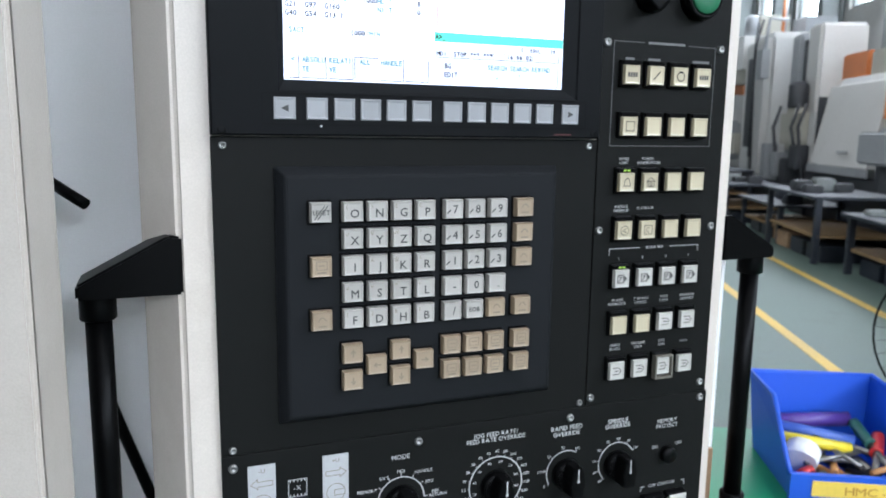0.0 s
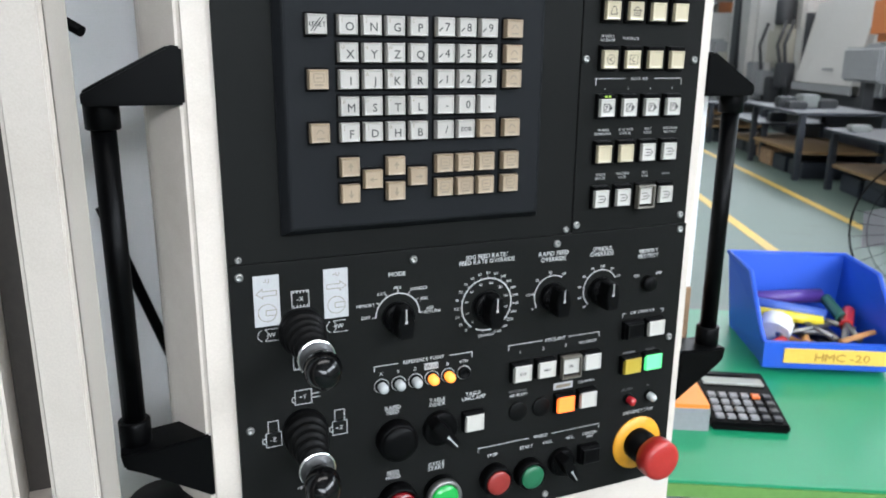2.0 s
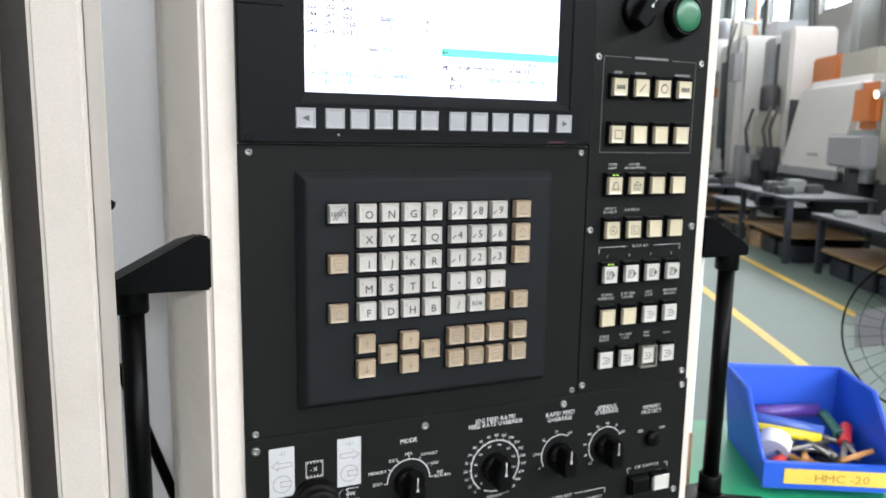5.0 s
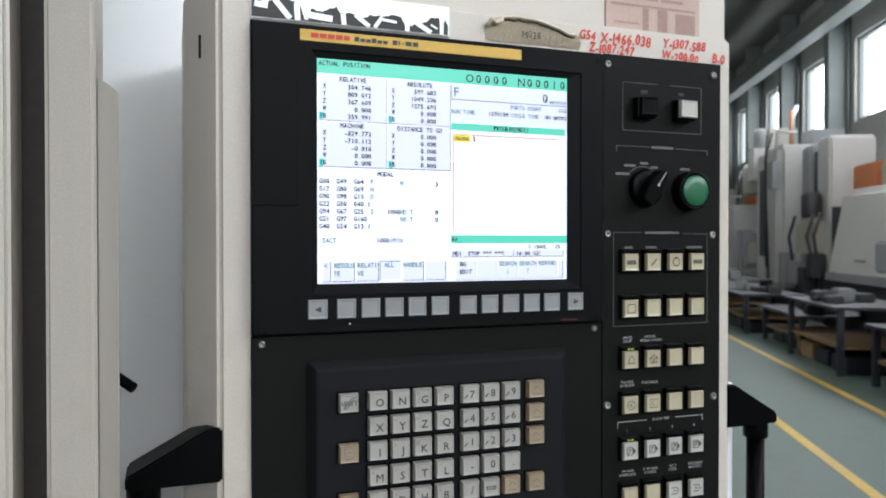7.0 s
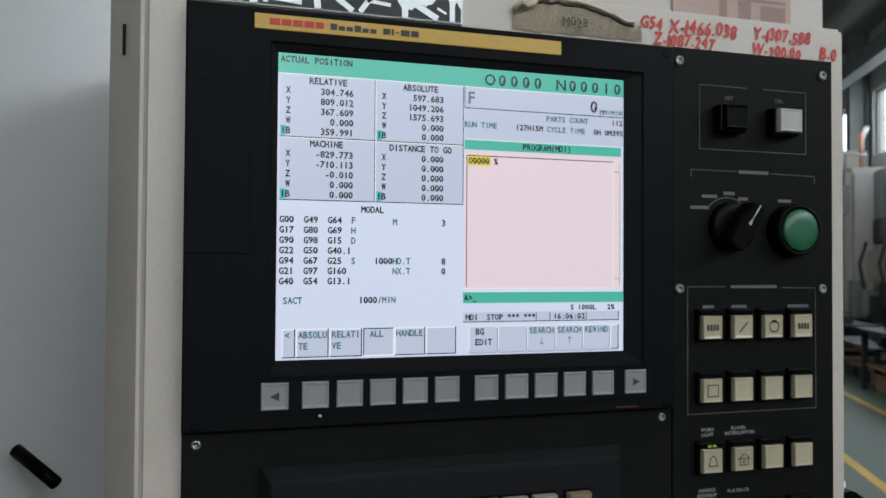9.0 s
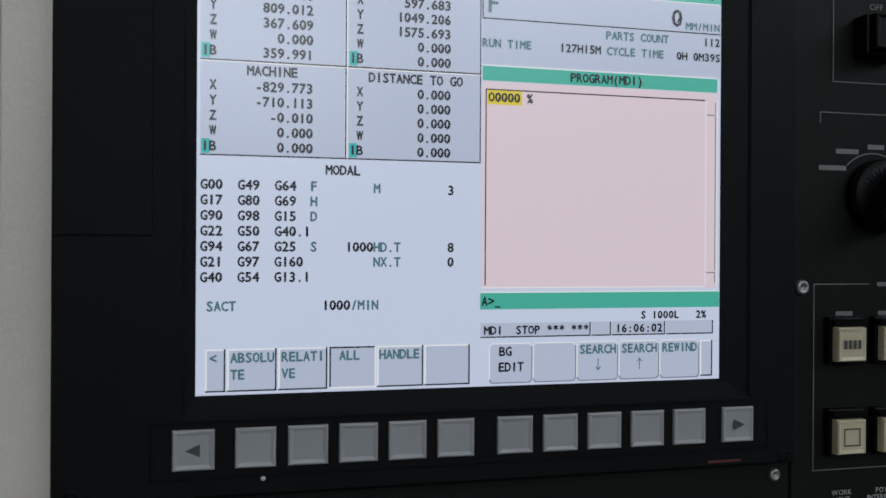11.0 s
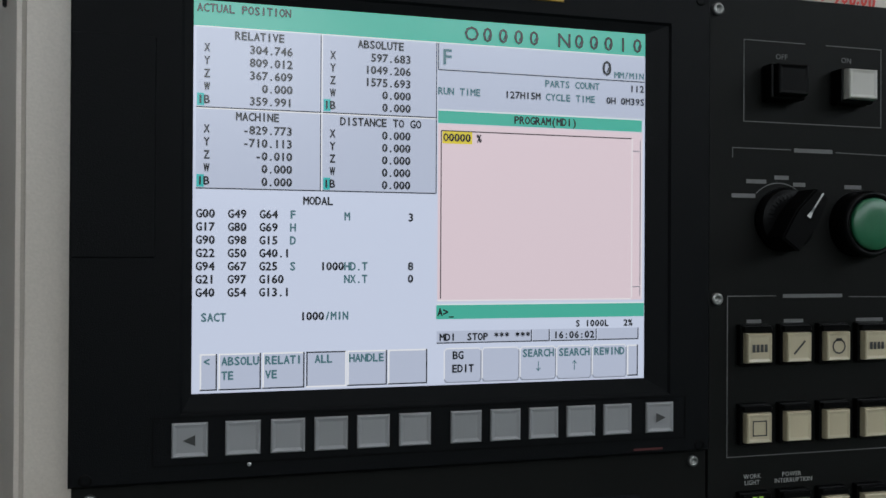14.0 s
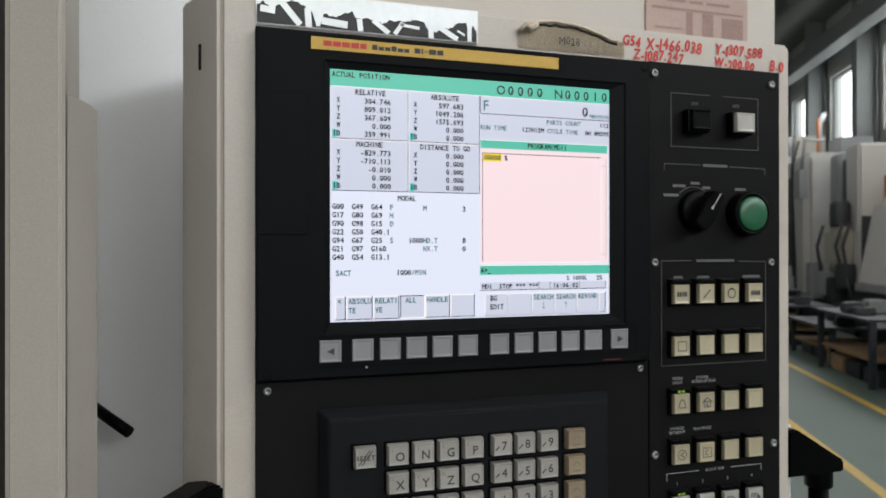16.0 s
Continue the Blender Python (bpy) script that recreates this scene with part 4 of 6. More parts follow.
# power switches at the top
printed(sp, stroke([(0.298, 0.1625), (0.264, 0.1625), (0.264, 0.1230), (0.3425, 0.1230), (0.3425, 0.1625), (0.310, 0.1625)], 0.0004), M_DIM)
legend(sp, "OFF", 0.285, 0.1553, 0.0026, M_DIM)
legend(sp, "ON", 0.322, 0.1558, 0.0026, M_DIM)
for x, cap in ((0.2830, M_BLACK), (0.3220, M_CAPW)):
    b = part("power_button", shared("powerhousing", lambda: box(-0.0095, 0.0095, -0.008, 0, -0.0085, 0.0085, 0.001)), M_BLACK, sp, at=(x, 0, 0.1415))
    part("cap", shared("powercap", lambda: key_bm(0.0165, 0.0145, 0.0040)), cap, b, at=(x, -0.0078, 0.1418))
printed(sp, stroke([(0.2580, 0.1055), (0.2580, 0.1100), (0.290, 0.1100)], 0.0004), M_DIM)
printed(sp, stroke([(0.316, 0.1095), (0.3490, 0.1090), (0.3490, 0.1045)], 0.0004), M_DIM)
for cx, z, w in ((0.303, 0.1098, 0.022), (0.264, 0.0870, 0.013), (0.271, 0.0940, 0.011), (0.285, 0.0962, 0.008), (0.295, 0.0930, 0.007), (0.326, 0.0925, 0.010)):
    printed(sp, flat([(cx - w / 2, cx + w / 2, z - 0.0010, z + 0.0010)]), M_DIM, "worn_legend")


def round_button(panel, x, z, r, d, cap, name="push_button", bezel_mat=None, capr=0.78, dome=0.0015, ring=False):
    b = part(name, shared(f"collar{r}{d}", lambda: lathe([(0, 0), (r, 0), (r, d * 0.75), (r * 0.96, d * 0.95), (r * 0.86, d), (r * 0.82, d * 0.8), (0, d * 0.8)], 32)), bezel_mat or M_BLACK, panel, at=(x, 0, z))
    if ring:
        part("knurled_ring", shared(f"ring{r}{d}", lambda: lathe([(r * 0.86, d * 0.6), (r * 1.02, d * 0.7), (r * 1.02, d * 1.25), (r * 0.90, d * 1.35), (r * 0.80, d * 1.2)], 36)), M_STEEL, b, at=(x, 0, z))
        d = d * 1.25
    part("cap", shared(f"rcap{r}{d}{capr}{dome}", lambda: lathe([(0, d * 0.8), (r * capr, d * 0.8), (r * capr, d), (r * capr * 0.93, d + dome * 0.6), (r * capr * 0.5, d + dome), (0, d + dome * 1.1)], 32)), cap, b, at=(x, 0, z))
    return b


def knob_bm(r, d, w):
    """A pointer knob: a round skirt with a tall grip across it."""
    bm = lathe([(0, 0), (r, 0), (r, d * 0.28), (r * 0.9, d * 0.36), (0, d * 0.36)], 32)
    pts = [(-w, -r * 0.98), (w, -r * 0.98), (w * 1.25, 0), (w * 0.75, r * 0.95), (-w * 0.75, r * 0.95), (-w * 1.25, 0)]
    return prism(pts, -d, -d * 0.3, 0.0008, bm)


def rotary(panel, x, z, r, d=0.019, w=0.0058, turn=0.0, name="rotary_switch"):
    k = part(name, shared(f"knob{r}{d}{w}", lambda: knob_bm(r, d, w)), M_BLACK, panel, at=(x, 0, z))
    k.rotation_euler = (0, radians(turn), 0)
    p = part("pointer_mark", stroke([(0, r * 0.25), (0, r * 0.92)], 0.0008), M_PRINT, k, at=(x, -d - 0.0003, z))
    tri = bmesh.new()
    tri.faces.new([tri.verts.new(q) for q in ((-0.0012, 0, r * 0.05), (0.0012, 0, r * 0.05), (0, 0, r * 0.45))])
    part("pointer_mark", tri, M_PRINT, k, at=(x, -d - 0.0003, z))
    return k


rotary(sp, 0.2855, 0.0755, 0.0155, 0.018, 0.0055, 35, "selector_switch")
printed(sp, stroke(arc(0.2835, 0.0760, 0.0175, 45, 135), 0.0005), M_DIM)
round_button(sp, 0.3290, 0.0738, 0.0165, 0.011, M_GREEN, "start_button")

# ---- operator panel ----
op = thing("operator_panel", (0.16, 0.0, -0.495), "dark grey operator panel with joysticks, dials and lit push buttons", "switch panel")
part("plate", box(-0.034, 0.3655, 0.0, 0.0035, -0.4955, -0.2450, 0.0006), M_PLATE, op)
for x, z in ((-0.0268, -0.2535), (0.1040, -0.2530), (0.2312, -0.2520), (0.3580, -0.2500), (-0.0255, -0.3725), (0.2312, -0.4870), (0.3565, -0.3520)):
    screw(op, x, z)
# stickers with arrows, and the printed axis signs
for x0, txt, d in ((-0.0175, "-U", -1), (0.0333, "+U", 1)):
    s_ = part("axis_sticker", box(x0, x0 + 0.0184, -0.0005, 0.0002, -0.2920, -0.2538), M_STICK, op, "white sticker with an arrow")
    bm = write(txt, x0 + 0.0094, -0.2580, 0.0030)
    c = x0 + 0.0092
    stroke([(c - d * 0.007, -0.2655), (c + d * 0.003, -0.2655), (c + d * 0.003, -0.2635), (c + d * 0.0075, -0.2672), (c + d * 0.003, -0.2708), (c + d * 0.003, -0.2690), (c - d * 0.007, -0.2690), (c - d * 0.007, -0.2655)], 0.0005, bm=bm)
    stroke(arc(c, -0.2818, 0.0066, 0, 360), 0.0005, bm=bm)
    stroke([(c + 0.0065, -0.2800), (c - 0.001, -0.2800), (c - 0.001, -0.2840), (c + 0.0065, -0.2840)], 0.0005, bm=bm)
    part("sticker_print", bm, M_INKT, s_, at=(0, -0.0008, 0))


def sign(x, z, w, h, text, comb=False, tail=0, head=0):
    bm = stroke(frame_line(x - w / 2, x + w / 2, z - h / 2, z + h / 2), 0.0005)
    if comb:
        for k in range(5):
            px = x - w / 2 + 0.0012 + (w - 0.0024) * k / 4
            stroke([(px, z + h / 2 - 0.0004), (px, z + h / 2 - 0.0014)], 0.0007, bm=bm)
            stroke([(px, z - h / 2 + 0.0004), (px, z - h / 2 + 0.0014)], 0.0007, bm=bm)
    if tail:
        stroke([(x + w / 2, z + 0.0016), (x + w / 2 + tail, z + 0.0016)], 0.0005, bm=bm)
        stroke([(x + w / 2, z - 0.0016), (x + w / 2 + tail, z - 0.0016)], 0.0005, bm=bm)
        stroke([(x - w / 2, z - 0.004), (x - w / 2 - 0.0022, z - 0.003), (x - w / 2 - 0.0022, z + 0.000), (x - w / 2, z + 0.001)], 0.0005, bm=bm)
    if head:
        stroke(frame_line(x - 0.0038, x + 0.0038, z + h / 2, z + h / 2 + 0.0095), 0.0005, bm=bm)
        stroke([(x - w / 2, z - 0.003), (x - w / 2 - 0.0026, z - 0.002), (x - w / 2 - 0.0026, z + 0.001), (x - w / 2, z + 0.002)], 0.0005, bm=bm)
    write(text, x, z, 0.0032, bm=bm)
    return printed(op, bm, name="axis_sign")


sign(0.0158, -0.2742, 0.0125, 0.0125, "-X", comb=True)
sign(0.0150, -0.3230, 0.0125, 0.0125, "+X", comb=True)
sign(0.0150, -0.3520, 0.0125, 0.0115, "+Y", tail=0.006)
sign(-0.0085, -0.3830, 0.0115, 0.0115, "-Z", head=1)
sign(0.0425, -0.3830, 0.0115, 0.0115, "+Z", head=1)
sign(0.0390, -0.4530, 0.0110, 0.0110, "+B")
sign(-0.0060, -0.4640, 0.0110, 0.0110, "-B")
for x, t in ((-0.0075, "-W"), (0.0430, "+W")):
    bm = write(t, x + 0.001, -0.2990, 0.0032)
    stroke(arc(x - 0.006, -0.2990, 0.0050, -55, 55, 8), 0.0004, bm=bm)
    stroke([(x - 0.0085 + 0.0055 * (1 - math.cos(radians(a))), -0.2990 + 0.005 * math.sin(radians(a))) for a in range(-60, 61, 20)], 0.0004, bm=bm)
    stroke([(x - 0.003, -0.3035), (x + 0.0075, -0.3035)], 0.0004, bm=bm)
    stroke([(x - 0.003, -0.2945), (x + 0.0065, -0.2945)], 0.0004, bm=bm)
    printed(op, bm, name="axis_sign")
legend(op, "+8T", 0.0110, -0.4285, 0.0028)


def joystick(x, z, lean):
    """A rubber bellows, a rod with a collar, and a glossy ball; leaning a little."""
    prof = [(0, 0), (0.0172, 0), (0.0172, 0.004)]
    for k in range(5):
        d, r = 0.006 + 0.0066 * k, 0.0160 - 0.0016 * k
        prof += [(r, d), (r + 0.0012, d + 0.0022), (r, d + 0.0042), (r - 0.0022, d + 0.0054)]
    prof += [(0.0060, 0.040), (0, 0.040)]
    j = part("joystick", lathe(prof, 28, bend=lean), M_RUBBER, op, "black rubber joystick bellows", at=(x, 0, z))
    part("rod", lathe([(0.0042, 0.036), (0.0042, 0.062), (0, 0.062)], 16, bend=lean), M_BLACK, j, at=(x, 0, z))
    part("collar", lathe([(0.0045, 0.0430), (0.0122, 0.0436), (0.0130, 0.0442), (0.0126, 0.0450), (0.0090, 0.0452), (0.0085, 0.0500)], 28, bend=lean), M_COLLAR, j, "grey metal collar", at=(x, 0, z))
    part("rim", lathe([(0.0126, 0.0436), (0.0135, 0.0440), (0.0135, 0.0449), (0.0124, 0.0452)], 28, bend=lean), M_CHROME, j, "bright collar rim", at=(x, 0, z))
    ball = [(0.0131 * math.sin(math.pi * k / 14), 0.0612 - 0.0131 * math.cos(math.pi * k / 14)) for k in range(15)]
    ball[0] = (0, ball[0][1])
    ball[-1] = (0, ball[-1][1])
    part("ball", lathe(ball, 28, bend=lean), M_GLOSS, j, "glossy black ball", at=(x, 0, z))


joystick(0.0155, -0.2980, (0.02, 0, -0.12))
joystick(0.0150, -0.3790, (-0.02, 0, -0.22))
joystick(0.0150, -0.4560, (0.0, 0, -0.12))

# rotary dials with their scales
legend(op, "MODE", 0.0910, -0.2632, 0.0034)
printed(op, stroke(arc(0.0910, -0.2965, 0.0178, 0, 180), 0.0008))
for a in (0, 35, 62, 90, 118, 145, 180):
    printed(op, stroke([(0.091 + 0.0178 * math.cos(radians(a)), -0.2965 + 0.0178 * math.sin(radians(a))), (0.091 + 0.0205 * math.cos(radians(a)), -0.2965 + 0.0205 * math.sin(radians(a)))], 0.0006))
for t, x, z in (("EDIT", 0.0655, -0.2955), ("MEMORY", 0.0655, -0.2858), ("EXT.", 0.0787, -0.2778), ("MDI", 0.0910, -0.2742), ("HANDLE", 0.1085, -0.2765), ("JOG", 0.1128, -0.2852), ("REF.", 0.1185, -0.2938), ("RETURN", 0.1200, -0.2968)):
    legend(op, t, x, z, 0.0024)
rotary(op, 0.0910, -0.2975, 0.0125, 0.020, 0.0055, 0)
legend(op, "JOG FEED RATE/", 0.1670, -0.2562, 0.0034, squeeze=0.95)
legend(op, "FEED RATE OVERRIDE", 0.1675, -0.2605, 0.0034, squeeze=0.95)
printed(op, stroke(arc(0.1675, -0.2972, 0.0222, -115, 232, 60), 0.0009))
for k, t in enumerate(("0", "1.0", "1.2", "3.2", "10", "20", "30", "45", "60", "80", "100", "200", "300", "400", "500", "700", "800", "1000", "1300", "2000", "4000", "5000")):
    a = radians(228 - 15.5 * k)
    legend(op, t, 0.1675 + 0.0268 * math.cos(a), -0.2972 + 0.0268 * math.sin(a), 0.0022)
    printed(op, stroke([(0.1675 + 0.0222 * math.cos(a), -0.2972 + 0.0222 * math.sin(a)), (0.1675 + 0.0238 * math.cos(a), -0.2972 + 0.0238 * math.sin(a))], 0.0004))
for k, t in enumerate(("0", "20", "40", "60", "80", "100", "120", "140", "160", "180", "200")):
    a = radians(228 - 30 * k)
    legend(op, t, 0.1675 + 0.0182 * math.cos(a), -0.2972 + 0.0182 * math.sin(a), 0.0019)
rotary(op, 0.1675, -0.2985, 0.0130, 0.020, 0.0055, 0)
for cx, name, marks, a0, a1 in ((0.2290, "RAPID FEED", ("0", "LOW", "25", "50", "100"), 210, 60), (0.2770, "SPINDLE", ("50", "60", "70", "80", "90", "100", "110", "120"), 225, 30)):
    legend(op, name, cx, -0.2600 - 0.0006 * (cx > 0.25), 0.0037, squeeze=0.95)
    legend(op, "OVERRIDE", cx, -0.2649, 0.0036, squeeze=0.95)
    printed(op, stroke(arc(cx, -0.2965, 0.0172, a0, a1), 0.0007))
    for k, t in enumerate(marks):
        a = radians(a0 + (a1 - a0) * k / (len(marks) - 1))
        legend(op, t, cx + 0.0215 * math.cos(a), -0.2965 + 0.0205 * math.sin(a), 0.0021)
        printed(op, stroke([(cx + 0.0172 * math.cos(a), -0.2965 + 0.0172 * math.sin(a)), (cx + 0.0188 * math.cos(a), -0.2965 + 0.0188 * math.sin(a))], 0.0004))
    rotary(op, cx, -0.2980, 0.0122, 0.020, 0.0052, 0)
legend(op, "MEMORY", 0.3262, -0.2668, 0.0034, squeeze=0.95)
legend(op, "PROTECT", 0.3262, -0.2714, 0.0034, squeeze=0.95)
legend(op, "ON", 0.3148, -0.2890, 0.0027)
legend(op, "OFF", 0.3392, -0.2885, 0.0027)
kl = part("key_lock", lathe([(0, 0), (0.0072, 0), (0.0072, 0.004), (0.0062, 0.006), (0, 0.006)], 24), M_BLACK, op, at=(0.3272, 0, -0.2968))
part("key_slot", flat([(-0.0006, 0.0006, -0.0030, 0.0030)]), M_RUBBER, kl, at=(0.3272, -0.0063, -0.2968))

# reference lamps
legend(op, "REFERENCE POINT", 0.1130, -0.3368, 0.0029, squeeze=0.95)
printed(op, stroke([(0.0712, -0.3410), (0.0712, -0.3368), (0.0905, -0.3368)], 0.0006))
printed(op, stroke([(0.1355, -0.3368), (0.1552, -0.3368), (0.1552, -0.3410)], 0.0006))
tag = part("axis_sticker", box(0.1133, 0.1250, -0.0006, 0.0002, -0.3462, -0.3408), M_STICK, op)
part("sticker_print", write("W/U", 0.1192, -0.3435, 0.0034), M_INK, tag, at=(0, -0.0009, 0))
for k, t in enumerate(("X", "Y", "Z", "", "B", "6TH")):
    x = 0.0770 + 0.0142 * k
    if t:
        legend(op, t, x, -0.3438, 0.0027)
    l_ = part("pilot_lamp", shared("lamp_bezel", lambda: lathe([(0, 0), (0.0054, 0), (0.0054, 0.002), (0.0046, 0.003), (0.0040, 0.002), (0, 0.002)], 22)), M_BLACK, op, at=(x, 0, -0.3538))
    part("ring_print", shared("ring_print", lambda: stroke(arc(0, 0, 0.0059, 0, 360, 24), 0.0005)), M_PRINT, l_, at=(x, PY, -0.3538))
    if k < 5:
        part("lens", shared("lamp_lens", lambda: lathe([(0.0040, 0.002), (0.0040, 0.0070), (0.0033, 0.0088), (0.0018, 0.0098), (0, 0.0100)], 18)), M_AMBER if k in (3, 4) else M_LEDW, l_, at=(x, 0, -0.3538))
for t, x, z in (("RAPID", 0.0865, -0.3742), ("FEED", 0.0865, -0.3782), ("TABLE", 0.1250, -0.3742), ("INDEX", 0.1250, -0.3782), ("TABLE", 0.1572, -0.3742), ("UNCLAMP", 0.1580, -0.3782), ("FEED", 0.0862, -0.4325), ("HOLD", 0.0862, -0.4365), ("CYCLE", 0.1245, -0.4325), ("START", 0.1245, -0.4365)):
    legend(op, t, x, z, 0.0033, squeeze=0.95)
round_button(op, 0.0880, -0.4010, 0.0165, 0.012, M_BLACK, "rapid_button", capr=0.9, dome=0.003)
rotary(op, 0.1265, -0.3990, 0.0150, 0.018, 0.0045, 140, "selector_switch")
lamp_button(op, 0.1560, -0.3990, M_CAPW, w=0.0190, h=0.0180, d=0.005, name="lamp_button", capw=0.0165, caph=0.0145, cap_dz=0)
round_button(op, 0.0885, -0.4580, 0.0165, 0.013, M_LENSR, "feed_hold_button", M_BLACK, dome=0.003)
round_button(op, 0.1275, -0.4590, 0.0150, 0.010, M_LENSG, "cycle_start_button", ring=True, dome=0.003)
# coolant row
legend(op, "COOLANT", 0.2345, -0.3368, 0.0028, squeeze=0.95)
printed(op, stroke([(0.1892, -0.3410), (0.1892, -0.3365), (0.2215, -0.3365)], 0.0005))
printed(op, stroke([(0.2475, -0.3365), (0.2790, -0.3365), (0.2790, -0.3410)], 0.0005))
for x, t in ((0.2005, "1"), (0.2230, "2"), (0.2452, "3")):
    legend(op, t, x, -0.3440, 0.0028)
legend(op, "NO EFFECT", 0.2680, -0.3440, 0.0025, squeeze=0.9)
for x, t in ((0.2000, "EXT"), (0.2235, "MIST"), (0.2470, "OIL"), (0.2695, "")):
    b = lamp_button(op, x, -0.3620, M_CAPW, t, w=0.0190, h=0.0180, d=0.005, capw=0.0165, caph=0.0145, cap_dz=0)
    if t == "OIL":
        gd = box(-0.0096, 0.0096, -0.0105, -0.0050, -0.0100, -0.0088, 0.0004)
        box(-0.0096, 0.0096, -0.0105, -0.0050, 0.0085, 0.0108, 0.0004, bm=gd)
        box(-0.0096, -0.0085, -0.0105, -0.0050, -0.0088, 0.0085, 0.0004, bm=gd)
        box(0.0085, 0.0096, -0.0105, -0.0050, -0.0088, 0.0085, 0.0004, bm=gd)
        part("guard", gd, M_GUARD, b, "smoky flip-up guard", at=(x, 0, -0.3620))
legend(op, "EXTERNAL", 0.2000, -0.3795, 0.0025, M_DIM, squeeze=0.9)
legend(op, "AIR BLOW", 0.2005, -0.3832, 0.0025, squeeze=0.95)
legend(op, "CLEANING", 0.2690, -0.3818, 0.0025, squeeze=0.9)
tag = part("worn_sticker", box(0.2350, 0.2540, -0.0006, 0.0002, -0.3852, -0.3792), M_STICK, op, "scuffed white sticker")
part("sticker_bar", flat([(0.2370, 0.2520, -0.3838, -0.3806)]), M_INKT, tag, at=(0, -0.0009, 0))
for x in (0.2000, 0.2230):
    part("hole_plug", shared("plug", lambda: lathe([(0, 0), (0.0088, 0), (0.0088, 0.0012), (0.0080, 0.0018), (0, 0.0018)], 26)), M_RUBBER, op, "black blanking plug", at=(x, 0, -0.3985))
lamp_button(op, 0.2445, -0.3985, M_ORANGE, w=0.0190, h=0.0180, d=0.005, capw=0.0165, caph=0.0145, cap_dz=0)
lamp_button(op, 0.2675, -0.3980, M_CAPW, w=0.0190, h=0.0180, d=0.005, capw=0.0165, caph=0.0145, cap_dz=0)
# chip conveyor and warning lamps
legend(op, "CHIP CONVEYOR", 0.3245, -0.3232, 0.0026, squeeze=0.82)
printed(op, stroke([(0.3030, -0.3272), (0.3030, -0.3232), (0.3065, -0.3232)], 0.0005))
printed(op, stroke([(0.3440, -0.3232), (0.3475, -0.3232), (0.3475, -0.3272)], 0.0005))
legend(op, "OFF", 0.3130, -0.3312, 0.0026)
legend(op, "ON", 0.3375, -0.3310, 0.0026)
lamp_button(op, 0.3130, -0.3395, M_BLACK, w=0.0205, h=0.0170, d=0.005, capw=0.0180, caph=0.0140, cap_dz=0)
lamp_button(op, 0.3360, -0.3395, M_CAPW, w=0.0195, h=0.0170, d=0.005, capw=0.0172, caph=0.0140, cap_dz=0)
printed(op, flat([(0.3060, 0.3195, -0.3622, -0.3604)]), M_DIM, "worn_legend")
legend(op, "READY", 0.3370, -0.3612, 0.0022, M_DIM)
lamp_button(op, 0.3130, -0.3730, M_CAPY, w=0.0205, h=0.0175, d=0.005, capw=0.0180, caph=0.0145, cap_dz=0)
lamp_button(op, 0.3360, -0.3725, M_READY, w=0.0195, h=0.0175, d=0.005, capw=0.0175, caph=0.0145, cap_dz=0)
legend(op, "ALARM", 0.3140, -0.3980, 0.0024, M_DIM)
legend(op, "M", 0.3370, -0.3975, 0.0024, M_DIM)
for x, m in ((0.3160, M_LEDR), (0.3390, M_LEDW)):
    l_ = part("pilot_lamp", SHARED["lamp_bezel"], M_BLACK, op, at=(x, 0, -0.4080))
    part("lens", SHARED["lamp_lens"], m, l_, at=(x, 0, -0.4080))
legend(op, "EMERGENCY STOP", 0.3285, -0.4225, 0.0030, M_PRINT, squeeze=0.85)
es = part("emergency_stop", lathe([(0.0115, 0), (0.0262, 0), (0.0266, 0.0008), (0.0262, 0.0020), (0.0115, 0.0020)], 40), M_ESY, op, "round yellow backing plate", at=(0.3290, 0, -0.4550))
part("stem", lathe([(0.0155, 0.002), (0.0155, 0.012), (0.0130, 0.014), (0.0120, 0.026), (0, 0.026)], 28), M_BLACK, es, at=(0.3290, 0, -0.4550))
part("mushroom", lathe([(0, 0.024), (0.0165, 0.024), (0.0190, 0.026), (0.0190, 0.036), (0.0182, 0.039), (0.0150, 0.0405), (0.0080, 0.0412), (0, 0.0414)], 36), M_ESR, es, "red mushroom head", at=(0.3290, 0, -0.4550))
# spindle row
legend(op, "SPINDLE", 0.2240, -0.4272, 0.0026, squeeze=0.95)
printed(op, stroke([(0.1630, -0.4312), (0.1630, -0.4270), (0.2120, -0.4270)], 0.0005))
printed(op, stroke([(0.2360, -0.4270), (0.2850, -0.4270), (0.2850, -0.4312)], 0.0005))
for t, x, z in (("STOP", 0.1770, -0.4360), ("START", 0.2100, -0.4352), ("FWD.", 0.2322, -0.4350), ("REV.", 0.2550, -0.4350), ("CENTER-", 0.2765, -0.4345), ("ING", 0.2765, -0.4378)):
    legend(op, t, x, z, 0.0028, squeeze=0.95)
round_button(op, 0.1785, -0.4580, 0.0140, 0.011, M_RED, "spindle_stop_button")
round_button(op, 0.2120, -0.4600, 0.0140, 0.011, M_GREEN, "spindle_start_button")
rotary(op, 0.2455, -0.4560, 0.0130, 0.020, 0.0042, 150, "selector_switch")
lamp_button(op, 0.2735, -0.4545, M_BLACK, w=0.0205, h=0.0175, d=0.006, capw=0.0180, caph=0.0145, cap_dz=0)

